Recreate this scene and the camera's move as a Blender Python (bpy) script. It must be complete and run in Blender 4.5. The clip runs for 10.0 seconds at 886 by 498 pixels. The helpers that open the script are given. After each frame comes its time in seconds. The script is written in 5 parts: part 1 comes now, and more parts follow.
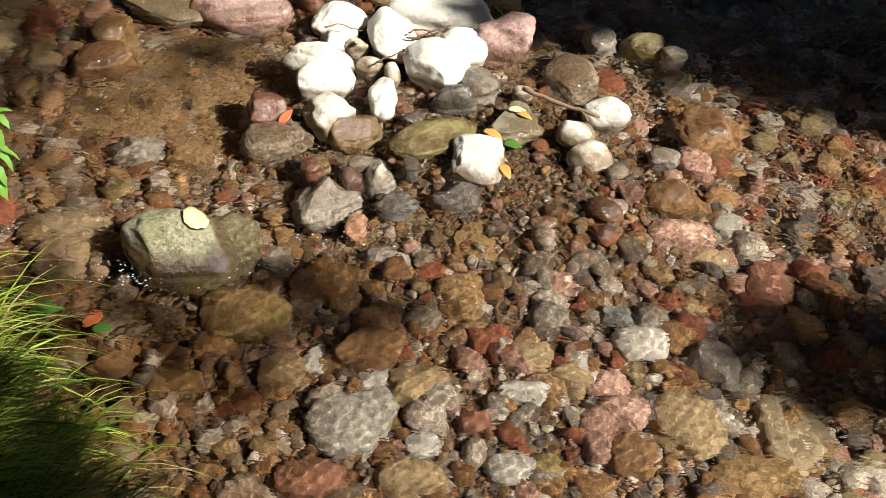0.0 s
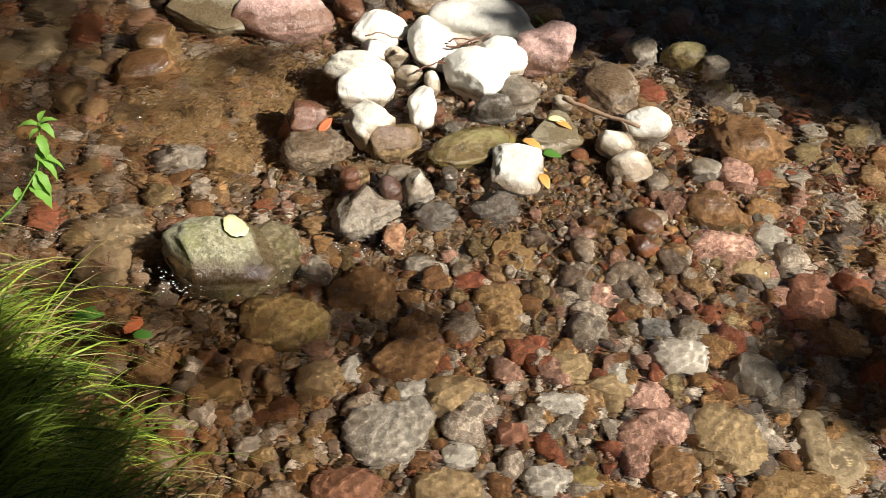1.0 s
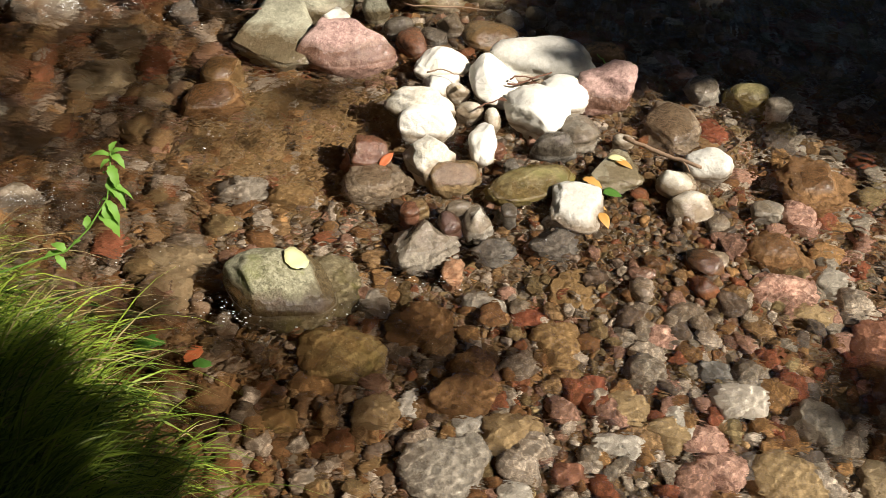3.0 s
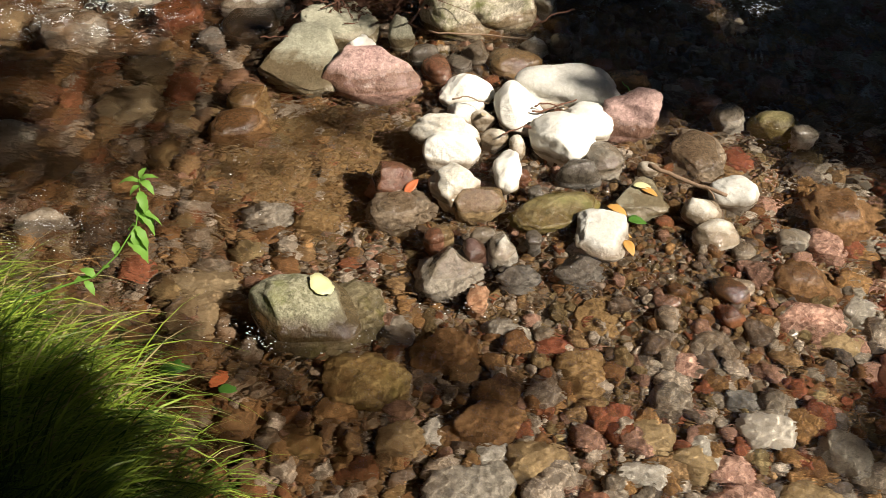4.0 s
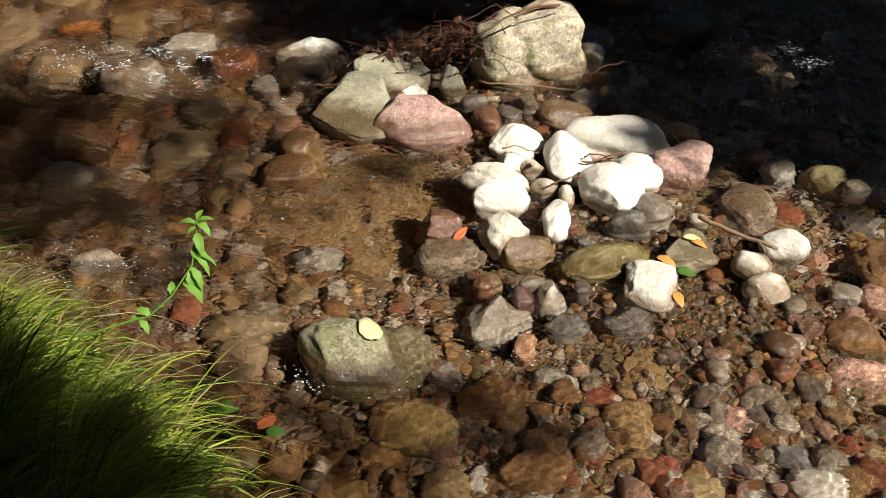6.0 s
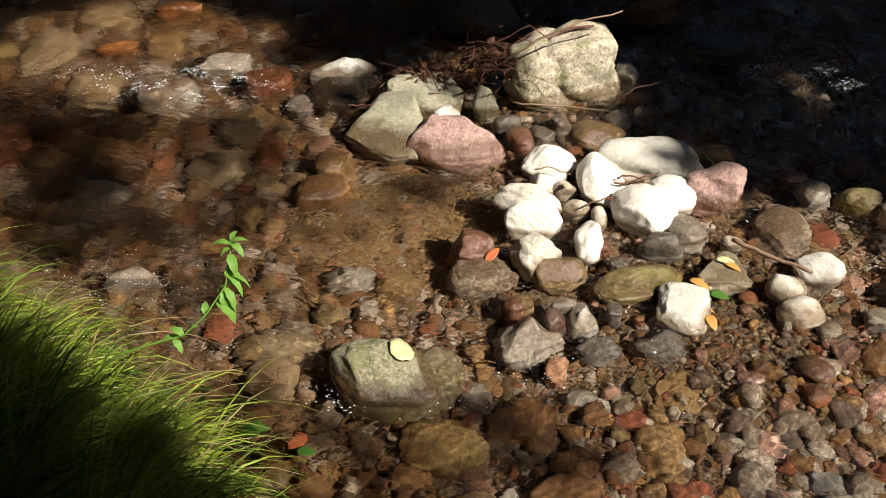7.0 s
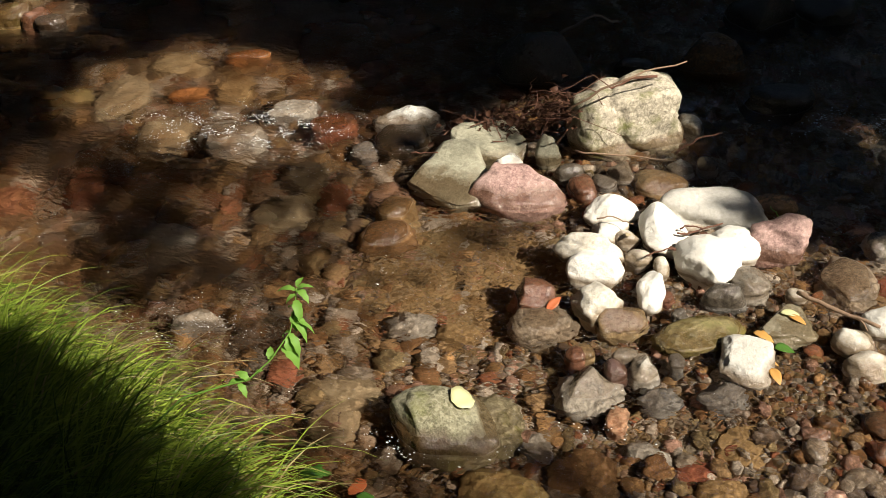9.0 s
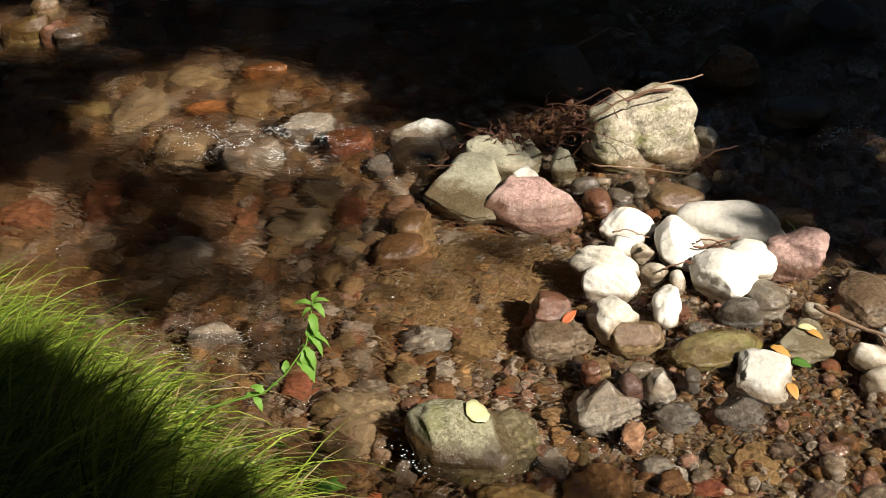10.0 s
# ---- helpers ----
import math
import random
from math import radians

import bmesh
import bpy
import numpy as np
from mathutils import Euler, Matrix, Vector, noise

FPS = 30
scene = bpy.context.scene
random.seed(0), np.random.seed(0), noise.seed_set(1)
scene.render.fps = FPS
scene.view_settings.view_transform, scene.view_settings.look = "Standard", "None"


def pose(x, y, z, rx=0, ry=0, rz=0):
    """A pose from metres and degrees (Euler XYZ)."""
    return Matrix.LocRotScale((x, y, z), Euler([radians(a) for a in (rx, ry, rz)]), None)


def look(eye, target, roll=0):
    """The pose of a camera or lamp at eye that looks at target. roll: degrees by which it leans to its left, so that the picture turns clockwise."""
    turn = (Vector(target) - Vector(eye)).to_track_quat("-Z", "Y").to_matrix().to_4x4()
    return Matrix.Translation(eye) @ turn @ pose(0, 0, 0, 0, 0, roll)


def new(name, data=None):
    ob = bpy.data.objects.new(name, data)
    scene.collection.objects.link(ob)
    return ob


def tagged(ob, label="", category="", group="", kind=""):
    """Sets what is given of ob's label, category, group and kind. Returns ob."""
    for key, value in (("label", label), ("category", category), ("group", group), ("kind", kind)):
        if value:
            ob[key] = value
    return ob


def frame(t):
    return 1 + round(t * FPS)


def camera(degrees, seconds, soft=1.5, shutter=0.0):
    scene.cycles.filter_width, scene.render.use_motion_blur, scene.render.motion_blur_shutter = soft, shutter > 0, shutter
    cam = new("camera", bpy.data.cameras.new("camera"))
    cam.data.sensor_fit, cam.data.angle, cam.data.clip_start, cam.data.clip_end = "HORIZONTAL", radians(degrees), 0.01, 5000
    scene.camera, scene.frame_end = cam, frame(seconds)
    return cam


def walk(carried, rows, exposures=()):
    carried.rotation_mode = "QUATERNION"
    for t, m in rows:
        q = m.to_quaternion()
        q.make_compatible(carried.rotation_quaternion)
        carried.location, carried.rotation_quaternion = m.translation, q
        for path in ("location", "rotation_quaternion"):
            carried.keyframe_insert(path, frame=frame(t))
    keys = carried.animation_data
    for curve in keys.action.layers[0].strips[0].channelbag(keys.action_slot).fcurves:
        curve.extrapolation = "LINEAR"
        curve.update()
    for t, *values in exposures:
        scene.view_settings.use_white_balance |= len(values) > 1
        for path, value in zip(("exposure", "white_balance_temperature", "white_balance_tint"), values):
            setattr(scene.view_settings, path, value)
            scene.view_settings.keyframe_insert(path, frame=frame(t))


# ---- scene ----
cam = camera(44.3, 10.0, soft=0.65)
PATH = [
    (0, (0.0001, 0.0001, 1.5000), (-0.0001, 1.4628, 0.1361), 3.93),
    (0.5, (-0.0043, 0.0063, 1.5060), (-0.0364, 1.4677, 0.1411), 3.48),
    (1, (-0.0031, 0.0083, 1.5063), (-0.0719, 1.4724, 0.1456), 2.62),
    (1.5, (-0.0081, 0.0093, 1.5064), (-0.1072, 1.4820, 0.1568), 2.14),
    (2, (-0.0144, 0.0069, 1.5081), (-0.1388, 1.4865, 0.1681), 2.03),
    (2.5, (-0.0165, 0.0074, 1.5093), (-0.1627, 1.4944, 0.1798), 1.80),
    (4, (-0.0304, 0.0068, 1.5159), (-0.2376, 1.5270, 0.2329), 0.91),
    (4.5, (-0.0340, 0.0043, 1.5181), (-0.2640, 1.5380, 0.2552), 0.55),
    (5, (-0.0389, -0.0026, 1.5184), (-0.2887, 1.5423, 0.2731), 0.49),
    (5.5, (-0.0431, -0.0082, 1.5167), (-0.3113, 1.5487, 0.2904), 0.48),
    (7, (-0.0456, -0.0040, 1.5255), (-0.3985, 1.5669, 0.3389), -0.55),
    (7.5, (-0.0460, -0.0081, 1.5330), (-0.4335, 1.5682, 0.3646), -1.09),
    (8, (-0.0456, -0.0090, 1.5365), (-0.4690, 1.5714, 0.3863), -1.50),
    (8.5, (-0.0482, -0.0107, 1.5418), (-0.4959, 1.5752, 0.4084), -1.75),
    (9, (-0.0510, -0.0112, 1.5426), (-0.5183, 1.5784, 0.4225), -1.83),
    (9.5, (-0.0511, -0.0101, 1.5458), (-0.5345, 1.5812, 0.4350), -1.99),
    (10, (-0.0529, -0.0097, 1.5469), (-0.5489, 1.5837, 0.4446), -2.23),
]
walk(cam, [(t, look(eye, target, roll)) for t, eye, target, roll in PATH], [(0.0, 1.06, 6500, 10), (4.0, 0.82, 6800, 11), (10.0, 0.78, 6800, 11)])

# ---- light: afternoon sun from the side, broken by unseen added trees ----
SUN_HEIGHT, SUN_SIDE = radians(44), radians(-22)
SUN = Vector((math.cos(SUN_HEIGHT) * math.cos(SUN_SIDE), math.cos(SUN_HEIGHT) * math.sin(SUN_SIDE), math.sin(SUN_HEIGHT)))
world = bpy.data.worlds.new("sky")
scene.world = world
world.use_nodes = True
sky = world.node_tree.nodes.new("ShaderNodeTexSky")
sky.sky_type, sky.sun_disc = "NISHITA", False
sky.sun_elevation, sky.sun_rotation = SUN_HEIGHT, radians(90) - SUN_SIDE
world.node_tree.links.new(sky.outputs[0], world.node_tree.nodes["Background"].inputs[0])
world.node_tree.nodes["Background"].inputs[1].default_value = 0.1
sun_data = bpy.data.lights.new("sun", "SUN")
sun_data.energy, sun_data.angle, sun_data.color = 5.0, radians(0.53), (1.0, 0.94, 0.84)
sun_data.cycles.is_caustics_light = True
sun = new("sun", sun_data)
sun.matrix_world = look(SUN * 30, (0, 0, 0))


# ---- materials ----
def shader(name):
    m = bpy.data.materials.new(name)
    m.use_nodes = True
    nt = m.node_tree
    return m, nt, nt.nodes["Principled BSDF"]


def node(nt, kind, **values):
    n = nt.nodes.new("ShaderNode" + kind)
    for key, v in values.items():
        if key in n.inputs:
            n.inputs[key].default_value = v
    return n


def mixed(nt, fac, a, b, blend="MIX"):
    """A colour mix; each argument is a socket or a value."""
    n = nt.nodes.new("ShaderNodeMix")
    n.data_type, n.blend_type = "RGBA", blend
    for slot, v in ((0, fac), (6, a), (7, b)):
        if hasattr(v, "is_linked"):
            nt.links.new(v, n.inputs[slot])
        else:
            n.inputs[slot].default_value = v if slot == 0 else (*v[:3], 1)
    return n.outputs[2]


def ramp(nt, fac, stops):
    n = nt.nodes.new("ShaderNodeValToRGB")
    el = n.color_ramp.elements
    while len(el) < len(stops):
        el.new(0.5)
    for e, (pos, c) in zip(el, stops):
        e.position, e.color = pos, (*c, 1) if len(c) == 3 else c
    nt.links.new(fac, n.inputs[0])
    return n.outputs[0]


def math_node(nt, op, a, b=0.0, clamp=False):
    n = nt.nodes.new("ShaderNodeMath")
    n.operation, n.use_clamp = op, clamp
    for slot, v in ((0, a), (1, b)):
        if hasattr(v, "is_linked"):
            nt.links.new(v, n.inputs[slot])
        else:
            n.inputs[slot].default_value = v
    return n.outputs[0]


def grain(nt, scale, detail=5.0, rough=0.6, stretch=None, distortion=0.0):
    n = node(nt, "TexNoise", Scale=scale, Detail=detail, Roughness=rough, Distortion=distortion)
    co = nt.nodes.new("ShaderNodeTexCoord")
    if stretch:
        mp = nt.nodes.new("ShaderNodeMapping")
        mp.inputs["Scale"].default_value = stretch
        nt.links.new(co.outputs["Object"], mp.inputs[0])
        nt.links.new(mp.outputs[0], n.inputs["Vector"])
    else:
        nt.links.new(co.outputs["Object"], n.inputs["Vector"])
    return n.outputs["Fac"]


def finish_stone(nt, bsdf, colour, bump_fine, dry_rough=0.8, bump=0.8, algae=0.0, soak=0.0):
    """Wets what lies under or just over the water line, and gives the relief."""
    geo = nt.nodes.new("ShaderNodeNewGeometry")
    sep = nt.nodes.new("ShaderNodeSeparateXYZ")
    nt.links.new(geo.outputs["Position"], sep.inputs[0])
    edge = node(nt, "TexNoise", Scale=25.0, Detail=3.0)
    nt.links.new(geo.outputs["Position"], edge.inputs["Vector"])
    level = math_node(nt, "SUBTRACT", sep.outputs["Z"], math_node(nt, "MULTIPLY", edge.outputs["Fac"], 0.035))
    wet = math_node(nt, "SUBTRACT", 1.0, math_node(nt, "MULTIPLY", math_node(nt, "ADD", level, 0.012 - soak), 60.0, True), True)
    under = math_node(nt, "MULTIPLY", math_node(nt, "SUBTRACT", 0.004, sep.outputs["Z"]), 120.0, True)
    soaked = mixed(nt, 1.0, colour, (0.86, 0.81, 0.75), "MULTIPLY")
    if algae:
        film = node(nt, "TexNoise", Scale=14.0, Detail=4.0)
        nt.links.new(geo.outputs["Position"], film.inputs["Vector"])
        # Brown cover set by place: more at the left, less at the right.
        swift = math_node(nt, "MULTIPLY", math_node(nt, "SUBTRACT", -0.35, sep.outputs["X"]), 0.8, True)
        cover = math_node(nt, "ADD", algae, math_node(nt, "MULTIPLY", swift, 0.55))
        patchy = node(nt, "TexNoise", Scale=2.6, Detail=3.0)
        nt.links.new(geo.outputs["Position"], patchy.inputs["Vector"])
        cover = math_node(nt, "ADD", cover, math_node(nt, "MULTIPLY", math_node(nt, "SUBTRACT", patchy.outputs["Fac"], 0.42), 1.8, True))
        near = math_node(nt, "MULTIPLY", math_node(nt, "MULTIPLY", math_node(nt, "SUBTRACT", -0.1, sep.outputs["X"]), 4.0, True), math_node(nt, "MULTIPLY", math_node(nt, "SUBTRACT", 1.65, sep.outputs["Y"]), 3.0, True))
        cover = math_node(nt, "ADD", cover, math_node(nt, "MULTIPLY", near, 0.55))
        thinned = math_node(nt, "MULTIPLY", math_node(nt, "MULTIPLY", math_node(nt, "ADD", sep.outputs["X"], 0.15), 2.0, True), math_node(nt, "MULTIPLY", math_node(nt, "SUBTRACT", 1.62, sep.outputs["Y"]), 4.0, True))
        thinned = math_node(nt, "MAXIMUM", thinned, math_node(nt, "MULTIPLY", math_node(nt, "SUBTRACT", sep.outputs["X"], 0.3), 4.0, True))
        cover = math_node(nt, "MULTIPLY", cover, math_node(nt, "SUBTRACT", 1.0, math_node(nt, "MULTIPLY", thinned, 0.75)))
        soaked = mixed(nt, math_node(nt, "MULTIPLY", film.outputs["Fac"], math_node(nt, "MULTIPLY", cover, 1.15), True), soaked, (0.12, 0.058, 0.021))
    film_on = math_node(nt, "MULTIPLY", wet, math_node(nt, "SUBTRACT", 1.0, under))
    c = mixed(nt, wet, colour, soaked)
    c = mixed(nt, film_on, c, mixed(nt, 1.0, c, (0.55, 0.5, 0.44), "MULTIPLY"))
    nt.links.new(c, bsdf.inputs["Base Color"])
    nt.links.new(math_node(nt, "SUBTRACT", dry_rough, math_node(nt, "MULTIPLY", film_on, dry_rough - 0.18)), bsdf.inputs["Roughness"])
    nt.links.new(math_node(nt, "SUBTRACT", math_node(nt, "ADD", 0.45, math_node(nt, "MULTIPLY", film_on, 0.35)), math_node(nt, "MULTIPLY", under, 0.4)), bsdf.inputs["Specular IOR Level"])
    b = node(nt, "Bump", Strength=bump, Distance=0.007)
    nt.links.new(bump_fine, b.inputs["Height"])
    nt.links.new(b.outputs[0], bsdf.inputs["Normal"])


def stone(name, a, b, speck=0.25, moss=0.0, veins=0.0, algae=0.35, soak=0.015):
    m, nt, bsdf = shader(name)
    broad, fine, dots = grain(nt, 9, 5), grain(nt, 60, 8, 0.7), grain(nt, 260, 3)
    c = mixed(nt, ramp(nt, broad, [(0.35, (0, 0, 0)), (0.68, (1, 1, 1))]), a, b)
    c = mixed(nt, math_node(nt, "MULTIPLY", ramp(nt, fine, [(0.42, (0, 0, 0)), (0.62, (1, 1, 1))]), min(0.9, speck * 2.2)), c, tuple(v * 0.35 for v in a))
    # Pale speckle, which also paints in the bright flecks of rippled sunlight.
    caustic_mottle = grain(nt, 110, 4, 0.6)
    c = mixed(nt, math_node(nt, "MULTIPLY", ramp(nt, caustic_mottle, [(0.5, (0, 0, 0)), (0.62, (1, 1, 1))]), min(0.8, speck * 1.6)), c, tuple(min(0.8, v * 1.55) for v in b))
    c = mixed(nt, math_node(nt, "MULTIPLY", ramp(nt, dots, [(0.55, (0, 0, 0)), (0.68, (1, 1, 1))]), speck), c, tuple(min(0.85, v * 1.7) for v in b))
    # Pale net of focused sunlight, painted into the stone's colour.
    warp = grain(nt, 60, 3, 0.55, None, 1.2)
    caustic_ridge = math_node(nt, "SUBTRACT", 1.0, math_node(nt, "MULTIPLY", math_node(nt, "ABSOLUTE", math_node(nt, "SUBTRACT", warp, 0.5)), 9.0), True)
    c = mixed(nt, math_node(nt, "MULTIPLY", caustic_ridge, min(0.3, speck)), c, tuple(min(0.82, v * 1.5) for v in b))
    if veins:
        w = node(nt, "TexWave", Scale=7.0, Distortion=9.0, Detail=4.0)
        co = nt.nodes.new("ShaderNodeTexCoord")
        nt.links.new(co.outputs["Object"], w.inputs["Vector"])
        c = mixed(nt, math_node(nt, "MULTIPLY", ramp(nt, w.outputs["Fac"], [(0.86, (0, 0, 0)), (0.97, (1, 1, 1))]), veins), c, (0.5, 0.47, 0.42))
    if moss:
        patch = ramp(nt, grain(nt, 13, 6, 0.65), [(0.56 - 0.18 * moss, (0, 0, 0)), (0.72 - 0.12 * moss, (1, 1, 1))])
        c = mixed(nt, math_node(nt, "MULTIPLY", patch, 0.85), c, (0.13, 0.14, 0.025))
    rel = math_node(nt, "ADD", math_node(nt, "MULTIPLY", fine, 1.0), math_node(nt, "MULTIPLY", broad, 1.5))
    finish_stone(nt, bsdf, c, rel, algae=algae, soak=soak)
    return m


STONES = {
    "pale": stone("white limestone", (0.78, 0.74, 0.65), (0.84, 0.82, 0.75), 0.1, soak=0.0),
    "palegrey": stone("pale grey limestone", (0.54, 0.52, 0.46), (0.64, 0.61, 0.54), 0.12, soak=0.0),
    "cream": stone("cream limestone", (0.6, 0.54, 0.42), (0.74, 0.69, 0.58), 0.2, soak=0.012),
    "creamwet": stone("cream limestone with a wet foot", (0.58, 0.51, 0.39), (0.72, 0.67, 0.56), 0.2, soak=0.016),
    "tan": stone("tan sandstone", (0.3, 0.22, 0.12), (0.38, 0.3, 0.18), 0.25, soak=0.03),
    "sand": stone("sandy yellow stone", (0.3, 0.24, 0.15), (0.36, 0.3, 0.2), 0.2, algae=0.3),
    "purple": stone("purple sandstone", (0.29, 0.165, 0.15), (0.45, 0.31, 0.27), 0.25, algae=0.1, soak=0.025),
    "darkpurple": stone("dark purple slate", (0.12, 0.07, 0.065), (0.16, 0.1, 0.09), 0.15),
    "darkgrey": stone("dark grey basalt", (0.12, 0.12, 0.115), (0.2, 0.2, 0.19), 0.3, algae=0.1, soak=0.08),
    "grey": stone("grey greywacke", (0.27, 0.26, 0.23), (0.38, 0.37, 0.33), 0.3, veins=0.3, algae=0.3, soak=0.03),
    "lightgrey": stone("light grey quartzite", (0.42, 0.41, 0.37), (0.56, 0.54, 0.49), 0.3, algae=0.2),
    "wetgrey": stone("grey brown schist", (0.24, 0.2, 0.15), (0.34, 0.3, 0.24), 0.35, soak=0.05),
    "redbrown": stone("red brown sandstone", (0.22, 0.1, 0.07), (0.3, 0.16, 0.11), 0.25, algae=0.2, soak=0.04),
    "rust": stone("rust red stone", (0.21, 0.06, 0.04), (0.27, 0.1, 0.06), 0.3, algae=0.25, soak=0.06),
    "orange": stone("orange stone", (0.34, 0.1, 0.035), (0.4, 0.16, 0.05), 0.35, algae=0.2),
    "pink": stone("pink granite", (0.4, 0.22, 0.18), (0.5, 0.34, 0.28), 0.5, algae=0.25),
    "pinkpeb": stone("orange pink stone", (0.55, 0.28, 0.17), (0.6, 0.38, 0.26), 0.25, algae=0.1),
    "ochre": stone("ochre stone", (0.25, 0.165, 0.075), (0.33, 0.23, 0.12), 0.35, algae=0.4, soak=0.06),
    "brown": stone("brown stone", (0.2, 0.12, 0.06), (0.28, 0.17, 0.09), 0.3, algae=0.5, soak=0.06),
    "olive": stone("olive algae stone", (0.2, 0.16, 0.07), (0.27, 0.22, 0.1), 0.35, moss=0.3, algae=0.5, soak=0.06),
    "mossy": stone("mossy stone", (0.19, 0.16, 0.06), (0.32, 0.27, 0.13), 0.25, moss=0.6, soak=0.0),
    "slab": stone("green grey slate", (0.27, 0.26, 0.185), (0.42, 0.4, 0.3), 0.15, algae=0.2, soak=0.02),
    "green": stone("green grey stone", (0.13, 0.12, 0.065), (0.29, 0.275, 0.19), 0.3, moss=0.25, algae=0.3, soak=0.02),
    "boulder": stone("lichen pale boulder rock", (0.32, 0.28, 0.2), (0.48, 0.43, 0.335), 0.35, moss=0.22, algae=0.2, soak=0.02),
    "brownrock": stone("mottled brown rock", (0.1, 0.06, 0.028), (0.21, 0.13, 0.06), 0.5, soak=0.08),
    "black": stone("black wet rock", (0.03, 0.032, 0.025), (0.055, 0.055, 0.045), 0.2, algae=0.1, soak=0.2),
}
PALETTE = [(0.0, (0.15, 0.08, 0.04)), (0.12, (0.26, 0.18, 0.1)), (0.24, (0.24, 0.23, 0.2)), (0.36, (0.19, 0.065, 0.04)),
           (0.46, (0.4, 0.37, 0.32)), (0.56, (0.28, 0.17, 0.08)), (0.66, (0.1, 0.095, 0.09)), (0.76, (0.32, 0.2, 0.165)),
           (0.86, (0.19, 0.16, 0.09)), (0.95, (0.46, 0.43, 0.38))]


def mixed_stone(name, island):
    """Cobbles or gravel of many kinds, one colour to each stone."""
    m, nt, bsdf = shader(name)
    pick = nt.nodes.new("ShaderNodeNewGeometry").outputs["Random Per Island"] if island else nt.nodes.new("ShaderNodeObjectInfo").outputs["Random"]
    c = ramp(nt, pick, PALETTE)
    c.node.color_ramp.interpolation = "CONSTANT"
    fine, broad = grain(nt, 70, 8, 0.7), grain(nt, 16, 4)
    geo = nt.nodes.new("ShaderNodeNewGeometry")
    # Light gathered by the ripples, put into the colour as bright patches.
    caustic_marks = node(nt, "TexNoise", Scale=150.0, Detail=4.0, Roughness=0.65, Distortion=0.4)
    nt.links.new(geo.outputs["Position"], caustic_marks.inputs["Vector"])
    c = mixed(nt, math_node(nt, "MULTIPLY", ramp(nt, fine, [(0.4, (0, 0, 0)), (0.62, (1, 1, 1))]), 0.55), c, (0.07, 0.045, 0.025))
    c = mixed(nt, math_node(nt, "MULTIPLY", ramp(nt, caustic_marks.outputs["Fac"], [(0.5, (0, 0, 0)), (0.58, (1, 1, 1))]), 0.8), c, mixed(nt, 1.0, c, (2.1, 2.05, 2.0), "MULTIPLY"))
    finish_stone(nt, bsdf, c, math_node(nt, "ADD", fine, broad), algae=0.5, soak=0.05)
    return m


COBBLES, GRAVEL = mixed_stone("mixed cobbles", False), mixed_stone("mixed gravel", True)


def make_bed():
    m, nt, bsdf = shader("streambed grit and bank soil")
    broad, fine = grain(nt, 4, 6), grain(nt, 90, 8, 0.7)
    co = nt.nodes.new("ShaderNodeTexCoord")
    cell = node(nt, "TexVoronoi", Scale=75.0, Randomness=1.0)
    nt.links.new(co.outputs["Object"], cell.inputs["Vector"])
    pick = nt.nodes.new("ShaderNodeSeparateColor")
    nt.links.new(cell.outputs["Color"], pick.inputs[0])
    c = ramp(nt, pick.outputs[0], PALETTE)
    c.node.color_ramp.interpolation = "CONSTANT"
    c = mixed(nt, broad, c, (0.14, 0.1, 0.055))
    geo = nt.nodes.new("ShaderNodeNewGeometry")
    high = nt.nodes.new("ShaderNodeSeparateXYZ")
    nt.links.new(geo.outputs["Position"], high.inputs[0])
    soil = math_node(nt, "MULTIPLY", math_node(nt, "SUBTRACT", high.outputs["Z"], 0.06), 12.0, True)
    c = mixed(nt, soil, c, mixed(nt, broad, (0.045, 0.032, 0.02), (0.085, 0.06, 0.035)))
    c = mixed(nt, math_node(nt, "MULTIPLY", fine, 0.6), c, (0.06, 0.04, 0.022))
    mud = nt.nodes.new("ShaderNodeVectorMath")
    mud.operation = "DISTANCE"
    nt.links.new(geo.outputs["Position"], mud.inputs[0])
    mud.inputs[1].default_value = (-0.63, 2.15, -0.06)
    mud_on = math_node(nt, "MULTIPLY", math_node(nt, "SUBTRACT", 0.4, mud.outputs["Value"]), 6.0, True)
    c = mixed(nt, math_node(nt, "MULTIPLY", mud_on, 0.65), c, mixed(nt, fine, (0.36, 0.24, 0.11), (0.12, 0.075, 0.03)))
    rel = math_node(nt, "SUBTRACT", math_node(nt, "MULTIPLY", fine, 0.5), math_node(nt, "MULTIPLY", cell.outputs["Distance"], 1.6))
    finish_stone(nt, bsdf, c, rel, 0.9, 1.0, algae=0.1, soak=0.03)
    return m


